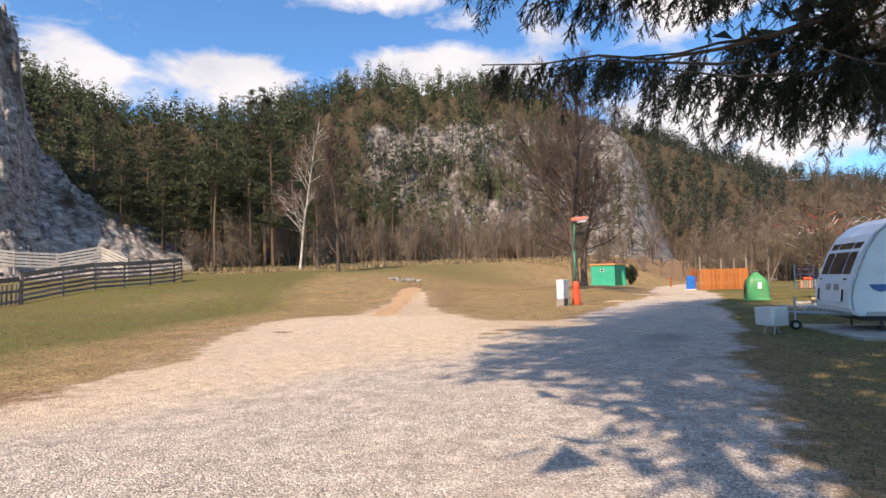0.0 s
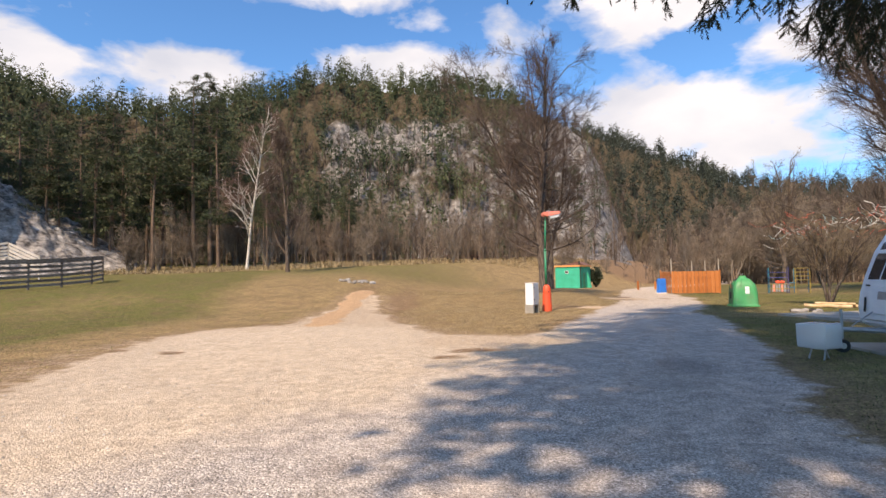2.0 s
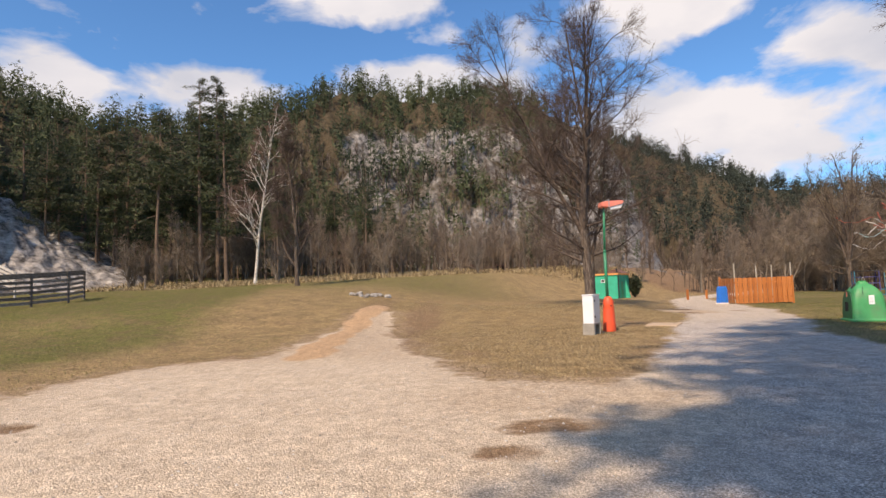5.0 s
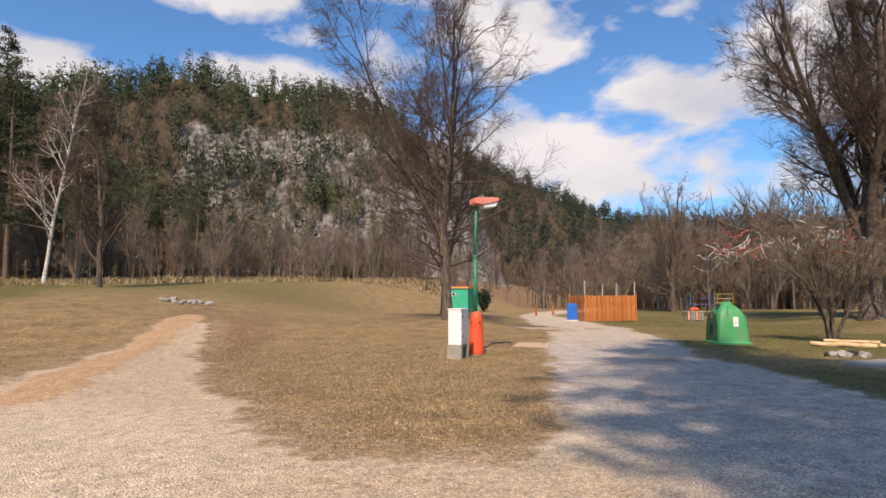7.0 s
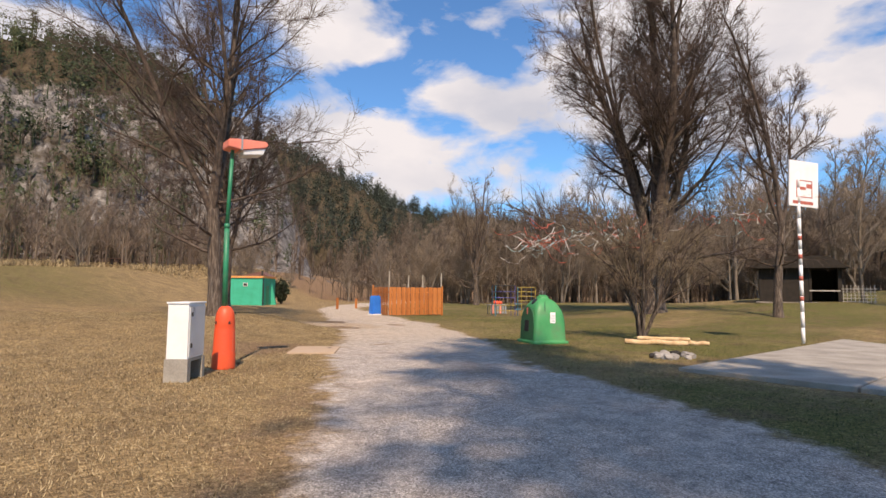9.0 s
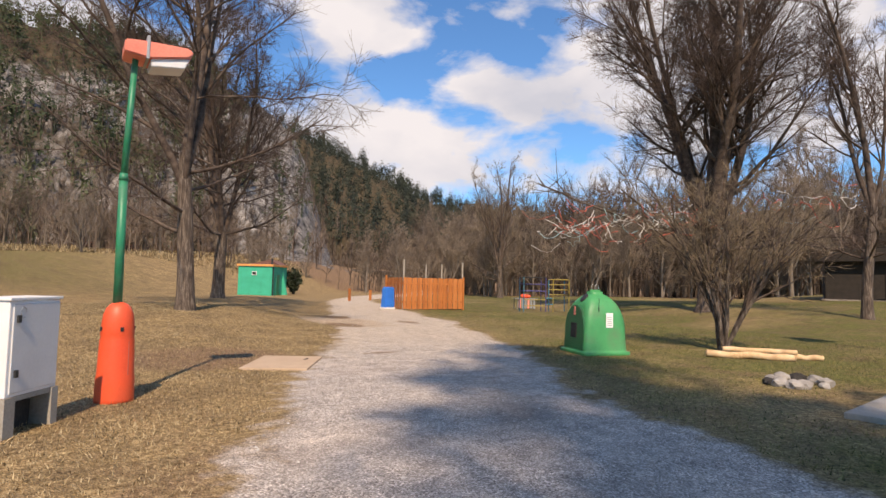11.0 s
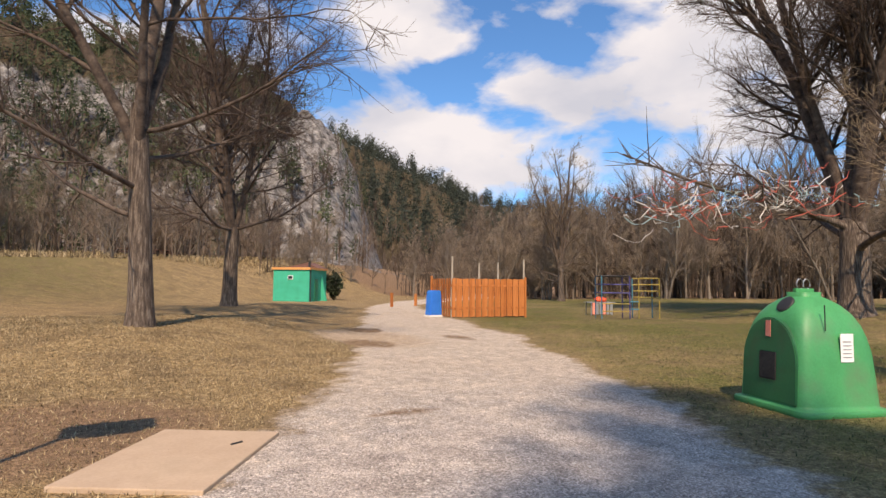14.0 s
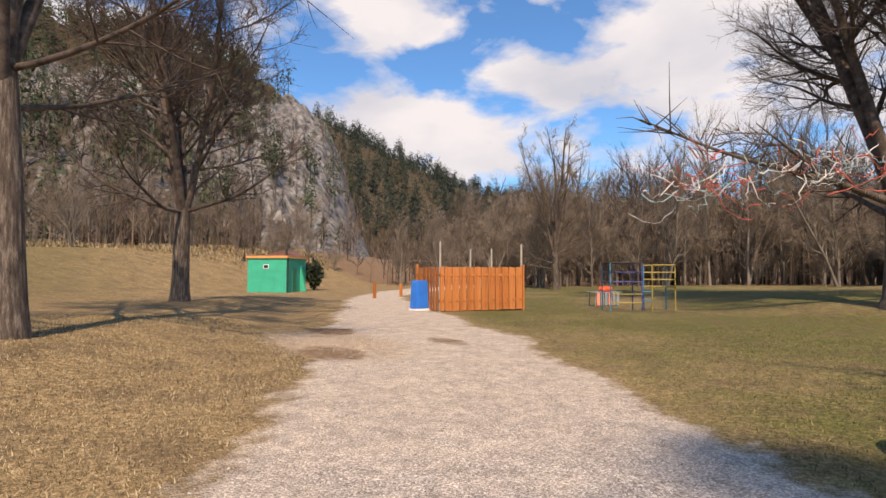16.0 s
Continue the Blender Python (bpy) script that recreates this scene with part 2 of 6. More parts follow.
TEAL = material("teal_paint", [(0.03, 0.17, 0.25), (0.05, 0.24, 0.33)], 4, 0.5, 0, 30)
RIB_RED = material("red_ribbon", [(0.5, 0.07, 0.05), (0.65, 0.15, 0.1)], 4, 0.6, 0, 30)
RIB_WHITE = material("white_ribbon", [(0.6, 0.58, 0.55), (0.78, 0.76, 0.72)], 4, 0.6, 0, 30)
RIB_TEAL = material("teal_ribbon", [(0.25, 0.45, 0.48), (0.4, 0.58, 0.6)], 4, 0.6, 0, 30)
PAPER = material("paper_label", [(0.78, 0.78, 0.76), (0.86, 0.86, 0.84)], 4, 0.6, 0, 30)
SIGN_RED = material("faded_red_print", [(0.4, 0.09, 0.07), (0.5, 0.14, 0.1)], 4, 0.6, 0, 30)
RUBBER = material("rubber", [(0.012, 0.012, 0.012), (0.03, 0.03, 0.03)], 8, 0.85, 0.3, 50)


def glass(name, colour, rough=0.06):
    m = bpy.data.materials.new(name)
    m.use_nodes = True
    b = m.node_tree.nodes["Principled BSDF"]
    b.inputs["Base Color"].default_value = (*colour, 1)
    b.inputs["Roughness"].default_value = rough
    b.inputs["Specular IOR Level"].default_value = 0.8
    b.inputs["Coat Weight"].default_value = 0.6
    return m


TINTED = glass("tinted_acrylic_window", (0.03, 0.033, 0.038))
PLASTIC_BAG = glass("clear_plastic_sheet", (0.6, 0.61, 0.62), 0.25)
PLASTIC_BAG.node_tree.nodes["Principled BSDF"].inputs["Alpha"].default_value = 0.75

# ---------------------------------------------------------------- mesh tools


def mesh_from(name, verts, faces, mats, smooth=False, index=None):
    me = bpy.data.meshes.new(name)
    me.from_pydata([tuple(v) for v in verts], [], [tuple(f) for f in faces])
    for m in (mats if isinstance(mats, (list, tuple)) else [mats]):
        me.materials.append(m)
    if index is not None:
        me.polygons.foreach_set("material_index", index)
    if smooth:
        me.polygons.foreach_set("use_smooth", [True] * len(me.polygons))
    me.update()
    return me


def big_mesh(name, verts, loops, per, mat, smooth=False):
    """A mesh of equal-sided faces from numpy arrays."""
    me = bpy.data.meshes.new(name)
    verts, loops = np.asarray(verts, np.float32), np.asarray(loops, np.int32).ravel()
    n = len(loops) // per
    me.vertices.add(len(verts))
    me.vertices.foreach_set("co", verts.ravel())
    me.loops.add(len(loops))
    me.loops.foreach_set("vertex_index", loops)
    me.polygons.add(n)
    me.polygons.foreach_set("loop_start", np.arange(n, dtype=np.int32) * per)
    if smooth:
        me.polygons.foreach_set("use_smooth", np.ones(n, bool))
    me.materials.append(mat)
    me.update(calc_edges=True)
    me.validate()
    return me


def empty(name, m, label, category, group="", kind=""):
    ob = new(name)
    ob.matrix_world = m
    ob.empty_display_size = 0.1
    return tagged(ob, label, category, group, kind)


def part(name, bm, mat, parent=None, label="", smooth=False):
    """Links a bmesh as one mesh object under a thing or part."""
    me = bpy.data.meshes.new(name)
    bm.to_mesh(me)
    bm.free()
    me.materials.append(mat)
    if smooth:
        me.polygons.foreach_set("use_smooth", [True] * len(me.polygons))
    ob = new(name, me)
    if parent:
        ob.parent = parent
    return tagged(ob, label)


def put_mesh(name, me, parent=None, label=""):
    ob = new(name, me)
    if parent:
        ob.parent = parent
    return tagged(ob, label)


def box(sx, sy, sz, at=(0, 0, 0), bevel=0.0, turn=None):
    """A box with its base's centre at `at`."""
    bm = bmesh.new()
    bmesh.ops.create_cube(bm, size=1, matrix=Matrix.Diagonal((sx, sy, sz, 1)))
    if bevel:
        bmesh.ops.bevel(bm, geom=bm.edges[:], offset=bevel, segments=2, affect="EDGES", profile=0.6)
    bmesh.ops.translate(bm, verts=bm.verts[:], vec=(0, 0, sz / 2))
    if turn:
        bmesh.ops.transform(bm, matrix=turn, verts=bm.verts[:])
    bmesh.ops.translate(bm, verts=bm.verts[:], vec=at)
    return bm


def rod(a, b, r0, r1=None, sides=10, caps=True):
    a, b = Vector(a), Vector(b)
    bm = bmesh.new()
    bmesh.ops.create_cone(bm, cap_ends=caps, segments=sides, radius1=r0, radius2=r0 if r1 is None else r1, depth=(b - a).length)
    bmesh.ops.transform(bm, matrix=Matrix.Translation((a + b) / 2) @ (b - a).to_track_quat("Z", "Y").to_matrix().to_4x4(), verts=bm.verts[:])
    return bm


def merge(*bms):
    out = bmesh.new()
    for b in bms:
        me = bpy.data.meshes.new("tmp")
        b.to_mesh(me)
        b.free()
        out.from_mesh(me)
        bpy.data.meshes.remove(me)
    return out


def lathe(profile, sides=24):
    """Turns (radius, height) pairs round z."""
    bm = bmesh.new()
    rings = [[bm.verts.new((r * math.cos(2 * math.pi * k / sides), r * math.sin(2 * math.pi * k / sides), z)) for k in range(sides)] for r, z in profile]
    for lo, hi in zip(rings, rings[1:]):
        for k in range(sides):
            bm.faces.new((lo[k], lo[(k + 1) % sides], hi[(k + 1) % sides], hi[k]))
    bm.faces.new(rings[0][::-1])
    bm.faces.new(rings[-1])
    return bm


def extrude_outline(points, depth, bevel=0.0):
    """A slab from an outline in x and z, going from y = 0 to depth."""
    bm = bmesh.new()
    f = bm.faces.new([bm.verts.new((x, 0, z)) for x, z in points])
    g = bmesh.ops.extrude_face_region(bm, geom=[f])
    bmesh.ops.translate(bm, verts=[v for v in g["geom"] if isinstance(v, bmesh.types.BMVert)], vec=(0, depth, 0))
    bmesh.ops.recalc_face_normals(bm, faces=bm.faces[:])
    if bevel:
        bmesh.ops.bevel(bm, geom=[e for e in bm.edges if e.calc_face_angle(0) > 0.5], offset=bevel, segments=2, affect="EDGES")
    return bm


class Tubes:
    """Collects tapered tubes along lines into one mesh of quads."""

    def __init__(self):
        self.kinds = {}

    def add(self, pts, radii, sides=4):
        pts = np.asarray(pts, float)
        ps, rs = self.kinds.setdefault((len(pts), sides), ([], []))
        ps.append(pts)
        rs.append(np.asarray(radii, float))

    def mesh(self, name, mat, smooth=True):
        verts, faces, n = [], [], 0
        for (k, sides), (ps, rs) in self.kinds.items():
            p, r = np.array(ps), np.array(rs)
            d = p[:, -1] - p[:, 0]
            d /= np.linalg.norm(d, axis=1)[:, None] + 1e-9
            ref = np.where((np.abs(d[:, 2]) < 0.8)[:, None], np.array([0.0, 0.0, 1.0]), np.array([1.0, 0.3, 0.0]))
            u = np.cross(d, ref)
            u /= np.linalg.norm(u, axis=1)[:, None] + 1e-9
            w = np.cross(d, u)
            a = np.arange(sides) * 2 * np.pi / sides
            ring = np.cos(a)[None, :, None] * u[:, None] + np.sin(a)[None, :, None] * w[:, None]
            verts.append((p[:, :, None, :] + r[:, :, None, None] * ring[:, None]).reshape(-1, 3))
            i, j = np.meshgrid(np.arange(k - 1), np.arange(sides), indexing="ij")
            j2 = (j + 1) % sides
            q = np.stack([i * sides + j, i * sides + j2, (i + 1) * sides + j2, (i + 1) * sides + j], -1).reshape(-1, 4)
            faces.append((q[None] + (np.arange(len(p)) * k * sides)[:, None, None]).reshape(-1, 4) + n)
            n += len(p) * k * sides
        return big_mesh(name, np.concatenate(verts), np.concatenate(faces), 4, mat, smooth) if verts else None


def smoothstep(a, b, x):
    t = np.clip((x - a) / (b - a), 0, 1)
    return t * t * (3 - 2 * t)


def fractal(x, y, seed=0, scale=1.0, octaves=4):
    """Smooth value noise on arrays, from about -1 to 1."""
    x, y = np.asarray(x, float) * scale, np.asarray(y, float) * scale
    out, amp, tot = np.zeros(np.broadcast(x, y).shape), 1.0, 0.0
    for o in range(octaves):
        xi, yi = np.floor(x).astype(int), np.floor(y).astype(int)
        fx, fy = x - xi, y - yi
        fx, fy = fx * fx * (3 - 2 * fx), fy * fy * (3 - 2 * fy)

        def h(a, b):
            n = np.sin(a * 127.1 + b * 311.7 + (seed + o) * 74.7) * 43758.5453
            return (n - np.floor(n)) * 2 - 1
        out = out + amp * ((h(xi, yi) * (1 - fx) + h(xi + 1, yi) * fx) * (1 - fy) + (h(xi, yi + 1) * (1 - fx) + h(xi + 1, yi + 1) * fx) * fy)
        tot += amp
        amp *= 0.5
        x, y = x * 2.03, y * 2.03
    return out / tot * 1.5


def inside(poly, x, y):
    """Signed distance to a closed outline, positive inside."""
    x, y = np.asarray(x, float), np.asarray(y, float)
    best, odd = np.full(x.shape, 1e9), np.zeros(x.shape, bool)
    for (ax, ay), (bx, by) in zip(poly, poly[1:] + poly[:1]):
        dx, dy = bx - ax, by - ay
        t = np.clip(((x - ax) * dx + (y - ay) * dy) / (dx * dx + dy * dy), 0, 1)
        best = np.minimum(best, np.hypot(x - ax - t * dx, y - ay - t * dy))
        cross = (ay > y) != (by > y)
        with np.errstate(divide="ignore", invalid="ignore"):
            odd ^= cross & (x < (bx - ax) * (y - ay) / (by - ay if by != ay else 1e-9) + ax)
    return np.where(odd, best, -best)


# ---------------------------------------------------------------- ground
ROAD = [(-9, -30), (-5.6, 2), (-5.6, 8), (-5.2, 11), (-6.2, 15.5), (-6.8, 20), (-6.0, 23.5), (-3.6, 25.0), (-3.3, 31), (-2.6, 39), (-1.4, 39), (-0.9, 31), (0.1, 24.6), (0.8, 22.0), (1.7, 19.8), (3.4, 18.7), (4.8, 20.4),
        (6.1, 23.4), (8.2, 27.3), (9.6, 30.4), (12.1, 35.1), (13.6, 37.7), (15.3, 42.2), (18.0, 49), (23.4, 62.7), (32, 76), (48, 92), (80, 130), (84, 128), (52, 88),
        (36, 74), (27.5, 64), (21.8, 48.6), (20.0, 42.3), (18.3, 37.8), (16.7, 34.1), (14.4, 29.6), (12.8, 27.7), (11.4, 23.6), (10.0, 20.0), (8.1, 15.8), (5.7, 11.2), (3.9, 7.1), (2.5, 3.9), (0.5, -2), (-1, -30)]
ROAD_MID = [(-1, -30), (0, 0), (3, 12), (7.5, 21), (11.5, 29.5), (15, 36.5), (18, 43), (20, 49), (25.5, 63.5), (34, 75), (50, 90), (82, 129)]
TRACK = [(-1.4, 24), (-2.0, 30), (-2.4, 38), (-1.8, 50), (-1.0, 66)]
TRACK_R = [(-0.4, 24), (-0.3, 30), (0.3, 38), (1.2, 50), (2.0, 66)]


def line_distance(line, x, y):
    best = np.full(np.shape(x), 1e9)
    side = np.zeros(np.shape(x))
    for (ax, ay), (bx, by) in zip(line, line[1:]):
        dx, dy = bx - ax, by - ay
        t = np.clip(((x - ax) * dx + (y - ay) * dy) / (dx * dx + dy * dy), 0, 1)
        d = np.hypot(x - ax - t * dx, y - ay - t * dy)
        s = np.sign(dx * (y - ay) - dy * (x - ax))
        side = np.where(d < best, s, side)
        best = np.minimum(best, d)
    return best, side


def ground_height(x, y):
    x, y = np.asarray(x, float), np.asarray(y, float)
    d, side = line_distance(ROAD_MID, x, y)
    left = d * side
    rise = 0.066 * np.clip(y - 30, 0, 75) * smoothstep(12, 26, left)
    rise = rise + 0.042 * np.clip(-left - 14, 0, 60) * smoothstep(56, 40, y)
    # the bank under the trees beside the lane, and the grass rising to the wood
    rise = rise + 0.5 * smoothstep(3.0, 7.0, left) * smoothstep(33, 40, y) * smoothstep(72, 52, y)
    rise = rise + 0.35 * smoothstep(13, 19, -left) * smoothstep(28, 34, y) * smoothstep(90, 60, y)
    lumps = 0.05 * fractal(x, y, 3, 0.25) * smoothstep(2.5, 6, d) * smoothstep(200, 60, np.hypot(x, y))
    return rise + lumps


def gz(x, y):
    return float(ground_height(np.array([x]), np.array([y]))[0])


def spread(lo, hi, step, far):
    mid = np.arange(lo, hi + step / 2, step)
    out = [hi]
    s = step
    while out[-1] < far:
        s *= 1.25
        out.append(out[-1] + s)
    neg = [lo]
    s = step
    while neg[-1] > -far:
        s *= 1.25
        neg.append(neg[-1] - s)
    return np.concatenate([np.array(neg[1:])[::-1], mid, np.array(out[1:])])


def ground_material():
    m = bpy.data.materials.new("ground_surface")
    m.use_nodes = True
    nt = m.node_tree
    b = nt.nodes["Principled BSDF"]
    b.inputs["Roughness"].default_value = 0.95
    b.inputs["Specular IOR Level"].default_value = 0.15
    tc = nt.nodes.new("ShaderNodeTexCoord")

    def noise(scale, detail=5, rough=0.6):
        n = nt.nodes.new("ShaderNodeTexNoise")
        n.inputs["Scale"].default_value, n.inputs["Detail"].default_value, n.inputs["Roughness"].default_value = scale, detail, rough
        nt.links.new(tc.outputs["Object"], n.inputs["Vector"])
        return n.outputs[0]

    def ramp(src, stops):
        r = nt.nodes.new("ShaderNodeValToRGB")
        e = r.color_ramp.elements
        while len(e) < len(stops):
            e.new(0.5)
        for i, (p, c) in enumerate(stops):
            e[i].position, e[i].color = p, (*c, 1)
        nt.links.new(src, r.inputs[0])
        return r.outputs[0]

    def mix(fac, a, c):
        x = nt.nodes.new("ShaderNodeMix")
        x.data_type = "RGBA"
        nt.links.new(fac, x.inputs[0])
        nt.links.new(a, x.inputs[6])
        nt.links.new(c, x.inputs[7])
        return x.outputs[2]

    def mask(name, wobble, lo, hi, amount=0.6):
        a = nt.nodes.new("ShaderNodeAttribute")
        a.attribute_name = name
        x = nt.nodes.new("ShaderNodeMath")
        x.operation = "MULTIPLY_ADD"
        nt.links.new(wobble, x.inputs[0])
        x.inputs[1].default_value = amount
        nt.links.new(a.outputs["Fac"], x.inputs[2])
        y = nt.nodes.new("ShaderNodeMapRange")
        y.inputs["From Min"].default_value, y.inputs["From Max"].default_value = lo + amount / 2, hi + amount / 2
        nt.links.new(x.outputs[0], y.inputs["Value"])
        return y.outputs[0]

    n_big, n_mid, n_fine, n_tiny = noise(0.35, 6), noise(2.2, 6), noise(14, 4, 0.7), noise(70, 3, 0.7)
    vor = nt.nodes.new("ShaderNodeTexVoronoi")
    vor.inputs["Scale"].default_value = 60
    nt.links.new(tc.outputs["Object"], vor.inputs["Vector"])
    vor2 = nt.nodes.new("ShaderNodeTexVoronoi")
    vor2.inputs["Scale"].default_value = 30
    nt.links.new(tc.outputs["Object"], vor2.inputs["Vector"])
    sepc = nt.nodes.new("ShaderNodeSeparateColor")
    nt.links.new(vor.outputs["Color"], sepc.inputs[0])
    # grey limestone chippings, each stone its own shade, over dust
    stones = ramp(sepc.outputs[0], [(0.0, (0.13, 0.115, 0.105)), (0.4, (0.33, 0.3, 0.275)), (1.0, (0.7, 0.655, 0.61))])
    dusty = ramp(n_mid, [(0.35, (0.34, 0.29, 0.255)), (0.65, (0.56, 0.49, 0.43))])
    half = nt.nodes.new("ShaderNodeMapRange")
    half.inputs["From Min"].default_value, half.inputs["From Max"].default_value = 0.35, 0.62
    half.inputs["To Min"].default_value, half.inputs["To Max"].default_value = 0.25, 0.85
    nt.links.new(n_big, half.inputs["Value"])
    gravel = mix(half.outputs[0], stones, dusty)
    grit = ramp(n_tiny, [(0.3, (0.34, 0.265, 0.19)), (0.7, (0.64, 0.53, 0.41))])
    sandy = ramp(n_mid, [(0.3, (0.43, 0.345, 0.26)), (0.7, (0.66, 0.56, 0.45))])
    sand = mix(n_fine, sandy, grit)
    dry = ramp(n_fine, [(0.3, (0.13, 0.085, 0.042)), (0.5, (0.3, 0.21, 0.108)), (0.72, (0.5, 0.38, 0.21))])
    green = ramp(n_fine, [(0.3, (0.05, 0.056, 0.016)), (0.5, (0.12, 0.122, 0.038)), (0.72, (0.22, 0.195, 0.075))])
    soil = ramp(n_fine, [(0.3, (0.14, 0.085, 0.05)), (0.7, (0.3, 0.2, 0.125))])
    clay = ramp(n_fine, [(0.3, (0.36, 0.22, 0.12)), (0.7, (0.56, 0.39, 0.25))])
    grass = mix(mask("green", n_mid, 0.25, 0.85, 0.9), dry, green)
    dead = ramp(n_fine, [(0.3, (0.1, 0.068, 0.04)), (0.7, (0.22, 0.155, 0.09))])
    patchy = nt.nodes.new("ShaderNodeMapRange")
    patchy.inputs["From Min"].default_value, patchy.inputs["From Max"].default_value, patchy.inputs["To Max"].default_value = 0.44, 0.64, 0.75
    nt.links.new(noise(0.9, 8, 0.7), patchy.inputs["Value"])
    grass = mix(patchy.outputs[0], grass, dead)
    col = mix(mask("bare", n_mid, 0.35, 0.65, 0.6), grass, soil)
    col = mix(mask("road", n_mid, 0.43, 0.57, 0.55), col, mix(mask("sand", n_mid, 0.2, 0.8, 0.6), gravel, sand))
    dirt = ramp(n_fine, [(0.3, (0.28, 0.2, 0.135)), (0.5, (0.44, 0.34, 0.245)), (0.7, (0.58, 0.47, 0.36))])
    col = mix(mask("dirt", n_mid, 0.3, 0.75, 0.8), col, dirt)
    # damp grey patches in the gravel
    damp = ramp(n_mid, [(0.3, (0.15, 0.135, 0.125)), (0.7, (0.3, 0.27, 0.25))])
    col = mix(mask("damp", n_mid, 0.4, 0.8, 0.9), col, damp)
    col = mix(mask("clay", n_mid, 0.35, 0.6, 0.5), col, clay)
    col = mix(mask("mud", n_mid, 0.45, 0.6, 0.4), col, soil)
    # grain: single grains and blades lighter and darker than their neighbours
    for src, low, high in ((n_tiny, 0.55, 1.45), (sepc.outputs[1], 0.8, 1.2), (noise(5, 8, 0.75), 0.7, 1.3)):
        grain = ramp(src, [(0.3, (low, low, low)), (0.7, (high, high, high))]) if src is not sepc.outputs[1] else ramp(src, [(0.0, (low, low, low)), (1.0, (high, high, high))])
        x = nt.nodes.new("ShaderNodeMix")
        x.data_type, x.blend_type = "RGBA", "MULTIPLY"
        x.inputs[0].default_value = 1.0
        nt.links.new(col, x.inputs[6])
        nt.links.new(grain, x.inputs[7])
        col = x.outputs[2]
    nt.links.new(col, b.inputs["Base Color"])
    h = nt.nodes.new("ShaderNodeMath")
    h.operation = "MULTIPLY_ADD"
    nt.links.new(vor.outputs["Distance"], h.inputs[0])
    h.inputs[1].default_value = -0.6
    nt.links.new(n_fine, h.inputs[2])
    h2 = nt.nodes.new("ShaderNodeMath")
    h2.operation = "MULTIPLY_ADD"
    nt.links.new(vor2.outputs["Distance"], h2.inputs[0])
    h2.inputs[1].default_value = -0.4
    nt.links.new(h.outputs[0], h2.inputs[2])
    bp = nt.nodes.new("ShaderNodeBump")
    bp.inputs["Strength"].default_value, bp.inputs["Distance"].default_value = 1.0, 0.022
    nt.links.new(h2.outputs[0], bp.inputs["Height"])
    nt.links.new(bp.outputs[0], b.inputs["Normal"])
    return m


